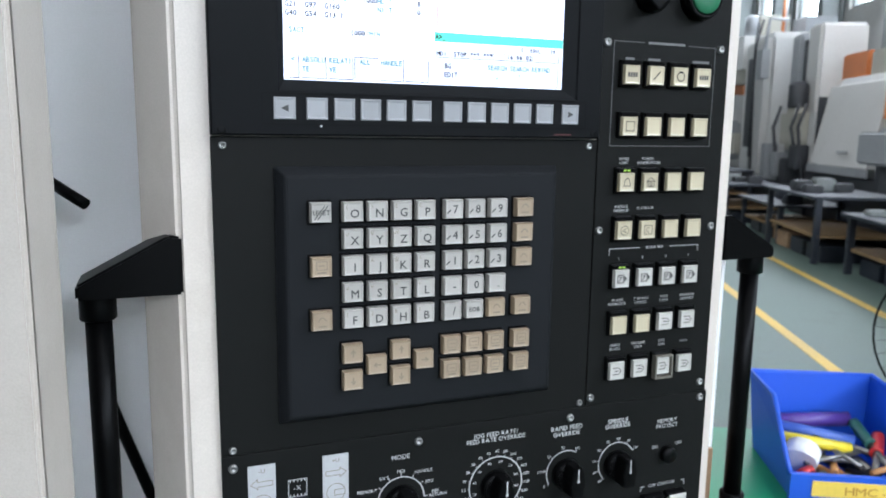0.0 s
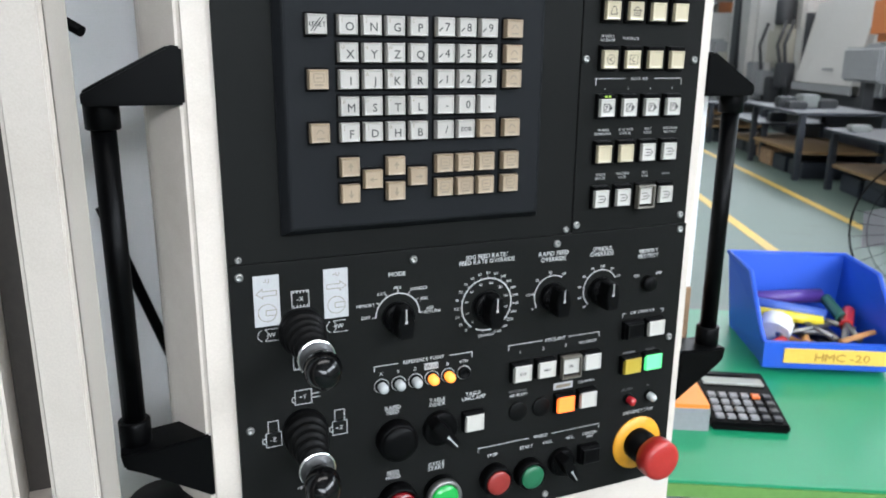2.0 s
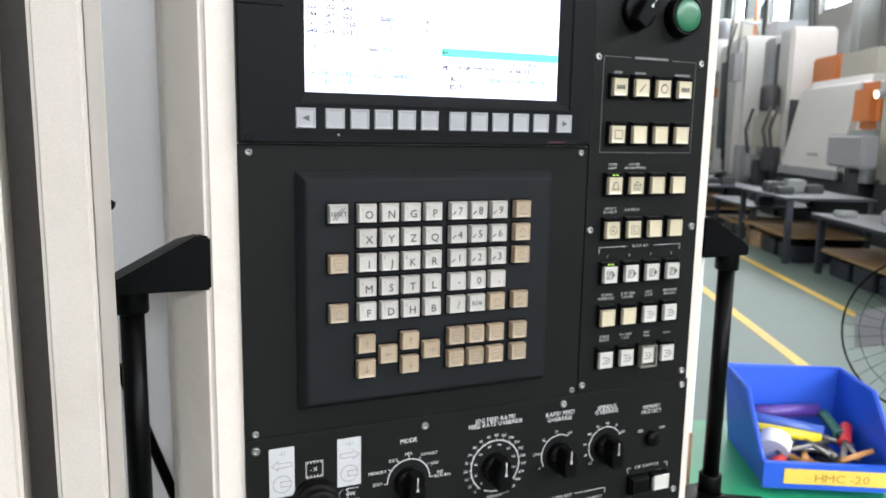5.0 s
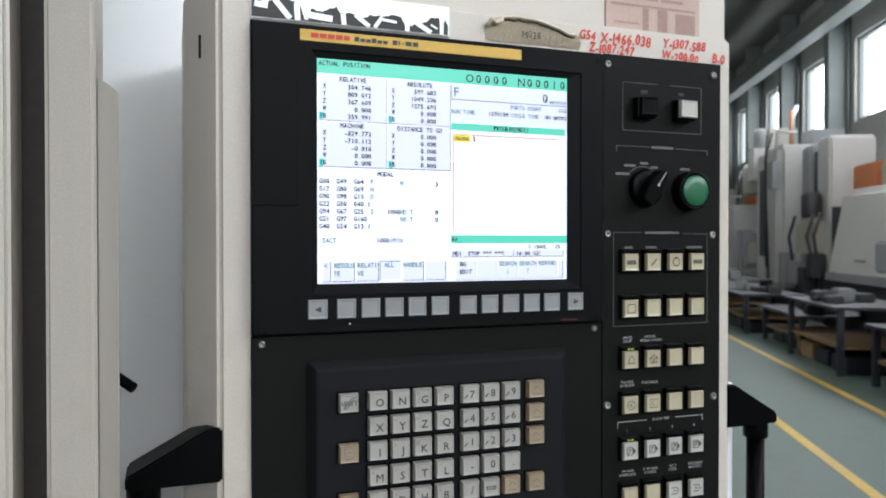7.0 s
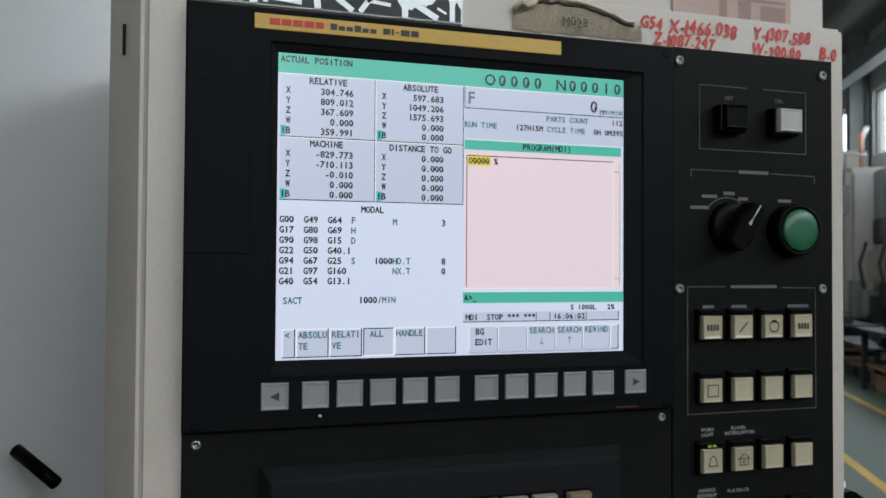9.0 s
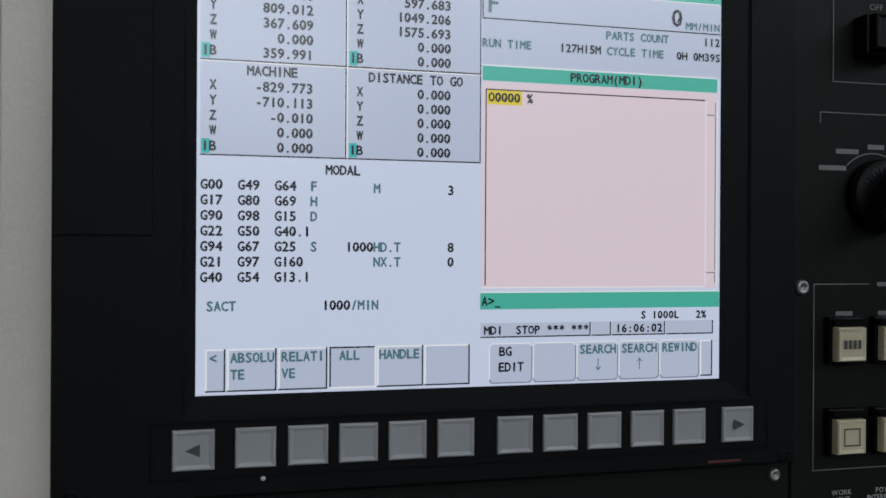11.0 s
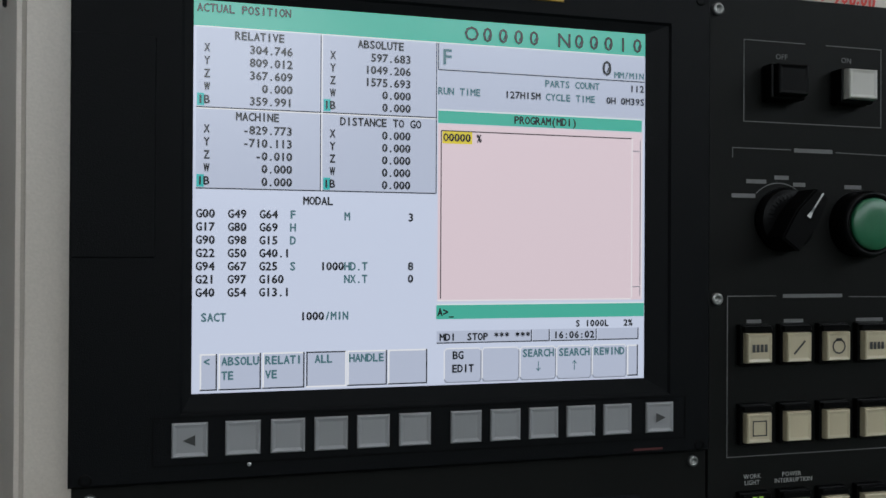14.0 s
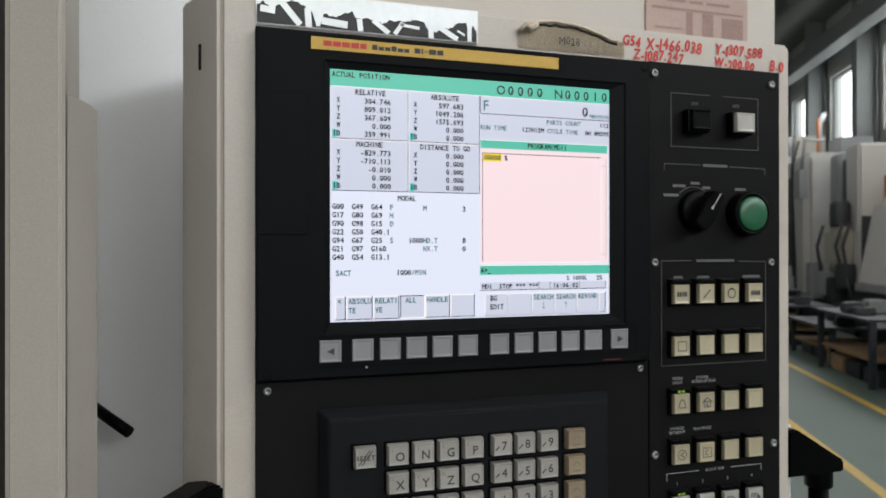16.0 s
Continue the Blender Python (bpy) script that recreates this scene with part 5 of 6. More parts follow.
# ---- machine guard and posts beside the control box ----
gd_ = solid("machine_guard", box(-0.9, -0.02, 0.160, 0.9, FLOOR, 1.1, 0.004), M_WHITE, "white enamelled sheet-metal guard of the machining centre", "machine guard")
cab = thing("machine_cabinet", (0.23, 0.5, FLOOR), "beige machine cabinet standing behind the control box", "machine cabinet")
part("cabinet_body", box(-0.016, 0.500, 0.152, 0.9, FLOOR, 0.312, 0.004), M_BEIGE, cab)
# a thin dark strip closes the cabinet's top edge
part("top_dark_strip", box(-0.016, 0.500, 0.1505, 0.9, 0.3125, 0.3165, 0.0008), M_DARKSTRIP, cab, "dark strip along the top")
sheet = solid("printed_sheet", box(0.343, 0.462, 0.1500, 0.1512, 0.232, 0.299), M_PAPER, "faded reddish printed instruction sheet taped to the cabinet", "paper sheet")
for x0, x1, z0, z1 in ((0.366, 0.388, 0.2885, 0.2915), (0.392, 0.408, 0.2885, 0.2915), (0.412, 0.440, 0.2885, 0.2915), (0.349, 0.456, 0.2805, 0.2830), (0.388, 0.396, 0.2350, 0.2800), (0.407, 0.420, 0.2350, 0.2800), (0.430, 0.456, 0.2560, 0.2780), (0.352, 0.384, 0.2620, 0.2635), (0.352, 0.384, 0.2540, 0.2555), (0.352, 0.384, 0.2460, 0.2475)):
    part("print_bar", flat([(x0, x1, z0, z1)], 0.1496), M_PAPERL, sheet)


def plan_prism(pts, z0, z1, bevel=0.0025):
    bm = bmesh.new()
    a = [bm.verts.new((x, y, z0)) for x, y in pts]
    b = [bm.verts.new((x, y, z1)) for x, y in pts]
    bm.faces.new(a[::-1])
    bm.faces.new(b)
    for k in range(len(pts)):
        j = (k + 1) % len(pts)
        bm.faces.new((a[k], a[j], b[j], b[k]))
    bmesh.ops.recalc_face_normals(bm, faces=bm.faces)
    bmesh.ops.bevel(bm, geom=list(bm.edges), offset=bevel, segments=3, affect="EDGES")
    return bm


post = thing("guard_post", (-0.14, -0.11, FLOOR), "beige folded sheet-metal post of the machine guard", "machine post")
part("rivet", screw_bm(0.0012), M_STEEL, post, at=(-0.1265, -0.1328, -0.345))
part("post_body", plan_prism([(-0.1191, -0.135), (-0.1191, -0.091), (-0.1423, -0.091), (-0.1423, -0.127)], FLOOR, 1.1), M_POST, post)
part("flange", plan_prism([(-0.1189, -0.132), (-0.1119, -0.0977), (-0.1119, -0.090), (-0.1189, -0.090)], FLOOR, 0.112, 0.0015), M_POST, post)
# no part fills this gap: a dark strip paints its shade
part("gap_shade_strip", box(-0.1570, -0.1425, -0.095, -0.080, FLOOR, 1.1), M_DARKSTRIP, post, "dark strip standing in for the shaded gap beside the post")
part("outer_panel", plan_prism([(-0.1572, -0.125), (-0.1572, -0.050), (-0.60, -0.050), (-0.60, -0.125)], FLOOR, 1.1), M_POST, post)
part("gap_plug", box(-0.1568, -0.1427, -0.118, -0.0955, FLOOR, -0.335), M_POST, post)
solid("lever", tube([(-0.1145, 0.120, -0.0865), (-0.1280, 0.130, -0.0780), (-0.1420, 0.140, -0.0690)], 0.0043, 12), M_BLACK, "short black lever with a rounded end on the guard", "lever")
solid("gas_strut", tube([(-0.116, 0.154, -0.226), (-0.097, 0.154, -0.287), (-0.0640, 0.154, -0.389), (-0.030, 0.154, -0.494)], 0.0046, 10), M_BLACK, "thin black diagonal rod on the white guard", "rod")
cap = solid("ribbed_cap", lathe([(0, -0.50), (0.030, -0.50), (0.034, -0.455), (0.032, -0.443), (0.026, -0.436), (0, -0.434)], 24, axis="z", at=(-0.088, 0.040, 0)), M_RUBBER, "black ribbed plastic cap under the handle", "cap")
for k in range(14):
    a = 2 * math.pi * k / 14
    part("rib", box(-0.003, 0.003, -0.002, 0.002, -0.50, -0.446, 0.0008, 1), M_RUBBER, cap, at=(-0.088 + 0.0335 * math.cos(a), 0.040 + 0.0335 * math.sin(a), 0))
M_RUST = mat("rusty_plate", (0.30, 0.19, 0.11), 0.8, 0.1, 0.4, 90, 0.4, 500, stain=0.6)
pl = part("mounting_plate", box(0.384, 0.422, 0.050, 0.054, -0.36, -0.105, 0.001), M_WHITE, ctl, "light metal plate behind the handle")
part("rust_patch", box(0.386, 0.420, 0.046, 0.050, -0.40, -0.325, 0.001), M_RUST, pl, "rusty lower end")

# ---- green work table with the blue bin and the calculator ----
TZ = -0.615
M_TABLE = mat("green_table_mat", (0.010, 0.235, 0.105), 0.38, 0, 0.1, 10, 0.05, 500, stain=0.12)
M_TABLEE = mat("green_table_edge", (0.12, 0.26, 0.06), 0.5, 0, 0.15, 20, 0.05)
M_BIN = mat("blue_bin_plastic", (0.012, 0.075, 0.50), 0.38, 0, 0.08, 12, 0.06, 600, stain=0.08)
M_TAPE = mat("yellow_label_tape", (0.72, 0.48, 0.08), 0.5, 0, 0.08, 30, 0.05)
M_OCHRE = mat("ochre_print", (0.42, 0.20, 0.03), 0.6, 0, 0.2, 30, 0)
tb = thing("work_table", hall(0.65, 1.0), "work table with a glossy green top and steel legs", "table")
part("tabletop", slab(0.352, 1.02, 0.375, 1.75, TZ - 0.004, TZ), M_TABLE, tb)
part("edge_board", slab(0.350, 1.022, 0.373, 1.752, TZ - 0.022, TZ - 0.0045), M_TABLEE, tb)
for s in (0.40, 0.93):
    for r in (0.42, 1.66):
        part("leg", slab(s, s + 0.05, r, r + 0.05, FLOOR, TZ - 0.0225), M_STEELG, tb)
shelf = part("lower_shelf", slab(0.40, 0.98, 0.44, 1.70, FLOOR + 0.25, FLOOR + 0.275), mat("brown_board", (0.25, 0.15, 0.07), 0.6, 0, 0.3, 8, 0.1), tb)
HT = Matrix.Rotation(radians(TURN), 4, "Z")


def hp(s, r, z):
    return tuple(hall(s, r, z))


def bin_bm(s0, s1, r0, r1, z0, zf, zb):
    """An open-fronted stacking bin with sloping sides and a rim."""
    bm = bmesh.new()
    t, g = 0.004, 0.012
    cut = s0 + 0.42 * (s1 - s0)

    def wall(outline, thick):
        a = [bm.verts.new(p) for p in outline]
        f = bm.faces.new(a)
        r = bmesh.ops.extrude_face_region(bm, geom=[f])
        bmesh.ops.translate(bm, verts=[v for v in r["geom"] if isinstance(v, bmesh.types.BMVert)], vec=thick)

    wall([hp(s0 + g, r0 + g, z0), hp(s1 - g, r0 + g, z0), hp(s1 - g, r1 - g, z0), hp(s0 + g, r1 - g, z0)], (0, 0, t))
    wall([hp(s0 + g, r0 + g, z0), hp(s0 + g, r1 - g, z0), hp(s0 - 0.008, r1, zf), hp(s0 - 0.008, r0, zf)], tuple(AL * t))
    wall([hp(s1 - g, r0 + g, z0), hp(s1 - g, r1 - g, z0), hp(s1, r1, zb), hp(s1, r0, zb)], tuple(AL * -t))
    for r, ri, d in ((r0, r0 + g, 1), (r1, r1 - g, -1)):
        wall([hp(s0 + g, ri, z0), hp(s1 - g, ri, z0), hp(s1, r, zb), hp(cut, r, zb), hp(s0 + 0.02, r, zf + 0.02), hp(s0 - 0.008, r, zf)], tuple(AC * t * d))
    bmesh.ops.remove_doubles(bm, verts=bm.verts, dist=0.0002)
    bmesh.ops.recalc_face_normals(bm, faces=bm.faces)
    return bm


BS0, BS1, BR0, BR1 = 0.712, 0.945, 0.603, 0.822
bn = thing("storage_bin", hall(0.86, 0.73, TZ), "blue plastic stacking bin full of small tools on the table", "storage bin")
part("bin_body", bin_bm(BS0, BS1, BR0, BR1, TZ, TZ + 0.052, TZ + 0.145), M_BIN, bn)
rim = tube([hp(BS0 - 0.006, BR0, TZ + 0.053), hp(BS0 + 0.022, BR0, TZ + 0.074), hp(BS0 + 0.42 * (BS1 - BS0), BR0, TZ + 0.146), hp(BS1, BR0, TZ + 0.146), hp(BS1, BR1, TZ + 0.146), hp(BS0 + 0.42 * (BS1 - BS0), BR1, TZ + 0.146), hp(BS0 + 0.022, BR1, TZ + 0.074), hp(BS0 - 0.006, BR1, TZ + 0.053)], 0.0045, 8)
part("rim", rim, M_BIN, bn)
part("front_lip", slab(BS0 - 0.014, BS0 - 0.004, BR0 - 0.002, BR1 + 0.002, TZ + 0.012, TZ + 0.056), M_BIN, bn)
lb = part("bin_label", slab(BS0 - 0.0165, BS0 - 0.014, 0.634, 0.818, TZ + 0.022, TZ + 0.047), M_TAPE, bn, "yellow tape label")
lt = write("HMC -20", 0, 0, 0.013, squeeze=1.25, bold=0.0002)
bmesh.ops.transform(lt, matrix=Matrix.Translation(hall(BS0 - 0.0172, 0.728, TZ + 0.0335)) @ HT, verts=lt.verts)
part("label_text", lt, M_OCHRE, lb)


def lying(name, s, r, z, length, rad, heading, pitch, material, label, category, kind="round"):
    d = (AC * math.cos(radians(heading)) + AL * math.sin(radians(heading))) * math.cos(radians(pitch)) + Vector((0, 0, math.sin(radians(pitch))))
    c = Vector(hall(s, r, z))
    o = thing(name, c - d * length / 2, label, category)
    if kind == "round":
        part("shaft", tube([c - d * length * 0.5, c + d * length * 0.1], rad * 0.55, 10), M_STEEL, o)
        part("grip", tube([c + d * length * 0.02, c + d * length * 0.06, c + d * length * 0.44, c + d * length * 0.5], rad, 12), material, o)
    else:
        part("body", tube([c - d * length / 2, c + d * length / 2], rad, 10), material, o)
    return o


cols = {"purple": (0.07, 0.035, 0.22), "blue": (0.06, 0.12, 0.42), "yellow": (0.62, 0.50, 0.03), "red": (0.50, 0.03, 0.03), "white": (0.65, 0.65, 0.62), "black": (0.02, 0.02, 0.022), "green": (0.03, 0.12, 0.10), "copper": (0.45, 0.22, 0.08), "grey": (0.25, 0.25, 0.27)}
TM = {k: mat(k + "_tool_plastic", v, 0.35, 0, 0.12, 30, 0.05) for k, v in cols.items()}
B0 = TZ + 0.03
lying("marker_pen", 0.89, 0.69, B0 + 0.045, 0.15, 0.013, 3, 3, TM["purple"], "dark purple round marker in the bin", "marker", "rod")
lying("marker_pen", 0.855, 0.685, B0 + 0.035, 0.14, 0.011, -18, -4, TM["blue"], "blue plastic marker in the bin", "marker", "rod")
lying("box_cutter", 0.825, 0.675, B0 + 0.030, 0.13, 0.010, -12, -4, TM["yellow"], "yellow cutter lying in the bin", "knife", "rod")
lying("tape_roll", 0.79, 0.650, B0 + 0.020, 0.030, 0.028, 60, 30, TM["white"], "small white roll of tape in the bin", "tape roll", "rod")
lying("screwdriver", 0.80, 0.775, B0 + 0.022, 0.12, 0.011, 65, 12, TM["red"], "red-handled screwdriver in the bin", "screwdriver")
lying("screwdriver", 0.84, 0.735, B0 + 0.024, 0.14, 0.010, 145, 6, TM["black"], "black-handled screwdriver in the bin", "screwdriver")
lying("pliers", 0.82, 0.705, B0 + 0.024, 0.13, 0.008, 120, 8, TM["black"], "dark pliers in the bin", "pliers")
lying("hex_key", 0.79, 0.70, B0 + 0.018, 0.11, 0.004, 20, 5, M_STEEL, "steel hex key in the bin", "hex key", "rod")
lying("file_tool", 0.82, 0.775, B0 + 0.030, 0.13, 0.010, 95, 15, TM["green"], "dark green handled file in the bin", "file")
lying("copper_rod", 0.755, 0.775, B0 + 0.020, 0.07, 0.005, 20, 10, TM["copper"], "short copper rod in the bin", "rod", "rod")
lying("eraser_block", 0.755, 0.645, B0 + 0.004, 0.03, 0.009, 40, 0, TM["red"], "small red plastic piece in the bin", "plastic piece", "rod")
for k in range(16):
    rnd = random.Random(40 + k)
    lying("bit", rnd.uniform(0.75, 0.89), rnd.uniform(0.66, 0.77), B0 + rnd.uniform(-0.012, 0.010), rnd.uniform(0.05, 0.12), rnd.uniform(0.004, 0.009), rnd.uniform(0, 180), rnd.uniform(-5, 5), rnd.choice([M_STEEL, TM["grey"], TM["black"], TM["copper"]]), "small metal tool bit in the bin", "tool bit", "rod")

# calculator
CT = Matrix.Translation(hall(0.562, 0.522, TZ)) @ HT @ Matrix.Rotation(radians(-2), 4, "Z")


def local(bm):
    bmesh.ops.transform(bm, matrix=CT, verts=bm.verts)
    return bm


ca = thing("calculator", CT.translation, "black desk calculator with grey keys and one orange key", "calculator")
wedge = bmesh.new()
v = [wedge.verts.new(p) for p in ((-0.054, -0.075, 0.0), (0.054, -0.075, 0.0), (0.054, 0.075, 0.0), (-0.054, 0.075, 0.0), (-0.054, -0.075, 0.012), (0.054, -0.075, 0.012), (0.054, 0.075, 0.028), (-0.054, 0.075, 0.028))]
for q in ((0, 3, 2, 1), (4, 5, 6, 7), (0, 1, 5, 4), (1, 2, 6, 5), (2, 3, 7, 6), (3, 0, 4, 7)):
    wedge.faces.new([v[i] for i in q])
bmesh.ops.bevel(wedge, geom=list(wedge.edges), offset=0.003, segments=2, affect="EDGES")
part("case", local(wedge), M_BLACK, ca)


def on_calc(y):
    return 0.012 + (y + 0.075) / 0.15 * 0.016


part("display_window", local(box(-0.045, 0.045, 0.030, 0.052, on_calc(0.041) - 0.001, on_calc(0.041) + 0.003, 0.001)), mat("grey_lcd", (0.30, 0.31, 0.28), 0.25, 0, 0.05, 30, 0), ca)
part("solar_strip", local(box(-0.050, 0.020, 0.058, 0.066, on_calc(0.062) - 0.001, on_calc(0.062) + 0.0022, 0.0005)), M_RUBBER, ca)
for c in range(6):
    for r in range(4):
        x, y = -0.040 + 0.016 * c, -0.058 + 0.019 * r
        part("calculator_key", local(box(x - 0.0058, x + 0.0058, y - 0.006, y + 0.006, on_calc(y) - 0.001, on_calc(y) + 0.004, 0.001, 1)), M_SOFT if c < 4 else (mat("orange_key", (0.7, 0.16, 0.04), 0.4) if (c, r) == (4, 3) else TM["black"]), ca)
obx = thing("small_carton", hall(0.545, 0.425, TZ), "small grey carton with a bright orange top beside the calculator", "box")
part("carton_body", slab(0.485, 0.60, 0.385, 0.460, TZ, TZ + 0.034), TM["grey"], obx)
part("carton_top", slab(0.486, 0.599, 0.386, 0.459, TZ + 0.034, TZ + 0.040), mat("orange_card", (0.78, 0.24, 0.03), 0.5, 0, 0.06, 20, 0.05), obx)

# ---- pedestal fan beyond the table ----
FC = Vector(hall(1.731, 1.445, -0.597))
fan = thing("pedestal_fan", hall(1.731, 1.445), "black pedestal fan with a round wire guard", "fan")
look_m = look(FC, (-0.1, -0.55, 0.0))


def ring(radius, off, wire):
    pts = [look_m @ Vector((radius * math.cos(2 * math.pi * k / 40), radius * math.sin(2 * math.pi * k / 40), off)) for k in range(41)]
    return tube(pts, wire, 6)


part("rim", ring(0.24, 0, 0.0036), M_BLACK, fan)
for rad, off in ((0.19, -0.05), (0.13, -0.07), (0.07, -0.08)):
    part("guard_ring", ring(rad, off, 0.0011), M_BLACK, fan)
for k in range(36):
    a = 2 * math.pi * k / 36
    c_, s__ = math.cos(a), math.sin(a)
    part("guard_wire", tube([look_m @ Vector((0.24 * c_, 0.24 * s__, 0)), look_m @ Vector((0.19 * c_, 0.19 * s__, -0.05)), look_m @ Vector((0.05 * c_, 0.05 * s__, -0.085))], 0.0008, 5), M_BLACK, fan)
for k in range(3):
    bl = bmesh.new()
    a = 2 * math.pi * k / 3
    pts = [(0.03, -0.03), (0.20, -0.07), (0.21, 0.04), (0.10, 0.08), (0.03, 0.03)]
    vs = [bl.verts.new(look_m @ Vector((x * math.cos(a) - y * math.sin(a), x * math.sin(a) + y * math.cos(a), 0.02 + 0.15 * y))) for x, y in pts]
    bl.faces.new(vs)
    bmesh.ops.solidify(bl, geom=bl.faces[:], thickness=0.003)
    part("blade", bl, TM["grey"], fan)
part("motor", tube([look_m @ Vector((0, 0, 0.0)), look_m @ Vector((0, 0, 0.16))], 0.06, 16), M_BLACK, fan)
part("pole", tube([tuple(FC + Vector((0.02, 0.06, -0.05))), (FC.x + 0.02, FC.y + 0.06, FLOOR + 0.03)], 0.014, 12), M_BLACK, fan)
part("base", lathe([(0, FLOOR), (0.20, FLOOR), (0.20, FLOOR + 0.015), (0.06, FLOOR + 0.045), (0, FLOOR + 0.05)], 28, axis="z", at=(FC.x + 0.02, FC.y + 0.06, 0)), M_BLACK, fan)

# ---- far machines and racks across the aisle ----
M_MWHITE = mat("off_white_machine_paint", (0.56, 0.55, 0.53), 0.45, 0, 0.07, 5, 0.05, stain=0.15)
M_MCREAM = mat("cream_machine_paint", (0.42, 0.40, 0.34), 0.5, 0, 0.1, 5, 0.05, stain=0.2)
M_MGREY = mat("grey_machine_paint", (0.29, 0.30, 0.31), 0.5, 0, 0.15, 5, 0.05, stain=0.2)
M_MDARK = mat("dark_machine_parts", (0.035, 0.037, 0.042), 0.5, 0, 0.3, 8, 0.05)
M_ORNG = mat("orange_machine_paint", (0.62, 0.20, 0.06), 0.5, 0, 0.1, 5, 0.05)
M_BOARD = mat("worn_plywood", (0.22, 0.14, 0.065), 0.65, 0, 0.3, 5, 0.1, stain=0.3)
M_NAVY = mat("navy_rack_paint", (0.014, 0.018, 0.028), 0.5, 0, 0.25, 6, 0.05)


def machining_center(s, r, w, top, paint, accent, seed):
    rnd = random.Random(seed)
    m = thing("machining_center", hall(s + w / 2, r + 0.8), "large off-white machining centre with a rounded guard and dark base", "machine tool", "machines across the aisle")
    part("base", slab(s - 0.1, s + w + 0.1, r + 0.05, r + 1.5, FLOOR, FLOOR + 0.45), M_MDARK, m)
    body = slab(s, s + w, r, r + 1.4, FLOOR + 0.45, top)
    bmesh.ops.bevel(body, geom=list(body.edges), offset=0.12, segments=4, affect="EDGES")
    part("guard", body, paint, m)
    part("door", slab(s + 0.12, s + w - 0.12, r - 0.02, r + 0.02, FLOOR + 0.6, top - 0.2), paint, m)
    part("door_window", slab(s + w * 0.55, s + w * 0.8, r - 0.03, r - 0.015, FLOOR + 1.1, top - 0.45), M_MDARK, m)
    part("column", slab(s + w + 0.15, s + w + 0.5, r + 0.3, r + 0.9, FLOOR, top + 0.55), M_MCREAM, m)
    part("spindle_head", slab(s + w + 0.08, s + w + 0.55, r - 0.05, r + 0.35, top - 0.6, top + 0.1), M_MWHITE, m)
    part("motor", lathe([(0, top + 0.1), (0.14, top + 0.1), (0.14, top + 0.5), (0.10, top + 0.55), (0, top + 0.55)], 16, axis="z", at=tuple(hall(s + w + 0.3, r + 0.15, 0))), M_MGREY, m)
    part("tank", slab(s + 0.1, s + w * 0.55, r + 0.7, r + 1.3, top, top + 0.3), accent, m)
    part("duct", tube([tuple(hall(s + w * 0.7, r + 0.6, top)), tuple(hall(s + w * 0.7, r + 0.6, top + 0.7)), tuple(hall(s + w * 0.9, r + 0.8, top + 1.0))], 0.05, 10), M_MGREY, m)
    part("control_arm", tube([tuple(hall(s - 0.1, r + 0.3, top + 0.2)), tuple(hall(s - 0.25, r - 0.1, top + 0.2)), tuple(hall(s - 0.25, r - 0.15, top - 0.4))], 0.035, 8), M_MGREY, m)
    part("control_head", slab(s - 0.45, s - 0.1, r - 0.25, r - 0.1, top - 0.95, top - 0.4), M_MGREY, m)
    part("door_gap", slab(s + w * 0.48, s + w * 0.50, r - 0.028, r - 0.018, FLOOR + 0.6, top - 0.2), M_MDARK, m)
    part("door_handle", slab(s + w * 0.40, s + w * 0.43, r - 0.07, r - 0.02, FLOOR + 0.95, FLOOR + 1.35), M_MDARK, m)
    part("chip_tray", slab(s - 0.35, s + w * 0.4, r - 0.3, r + 0.2, FLOOR + 0.05, FLOOR + 0.4), M_MDARK, m)
    part("magazine", lathe([(0, top - 0.9), (0.34, top - 0.9), (0.36, top - 0.86), (0.36, top - 0.3), (0.30, top - 0.2), (0, top - 0.2)], 18, axis="z", at=tuple(hall(s + w + 0.75, r + 0.25, 0))), M_MCREAM, m)
    for i in range(2):
        a, z = s + rnd.uniform(0.1, w + 0.6), rnd.uniform(-0.9, 0.1)
        part("hose", tube([tuple(hall(a, r - 0.06, top + 0.25)), tuple(hall(a + rnd.uniform(-0.3, 0.3), r - 0.12, top - 0.3)), tuple(hall(a + rnd.uniform(-0.4, 0.4), r - 0.1, z))], 0.022, 7), M_MDARK, m)
    for i in range(3):
        a = s + w + 0.1 + 0.28 * i
        part("panel_box", slab(a, a + 0.2, r - 0.12 - 0.05 * i, r + 0.1, rnd.uniform(-0.7, -0.4), rnd.uniform(-0.1, 0.3)), rnd.choice([M_MGREY, M_MDARK, M_MCREAM]), m)
    part("signal_post", tube([tuple(hall(s + 0.2, r + 0.3, top)), tuple(hall(s + 0.2, r + 0.3, top + 0.7))], 0.03, 8), rnd.choice([M_MDARK, M_ORNG]), m)
    return m




def rounded(bm, offset, seg=4):
    bmesh.ops.bevel(bm, geom=list(bm.edges), offset=offset, segments=seg, affect="EDGES")
    return bm


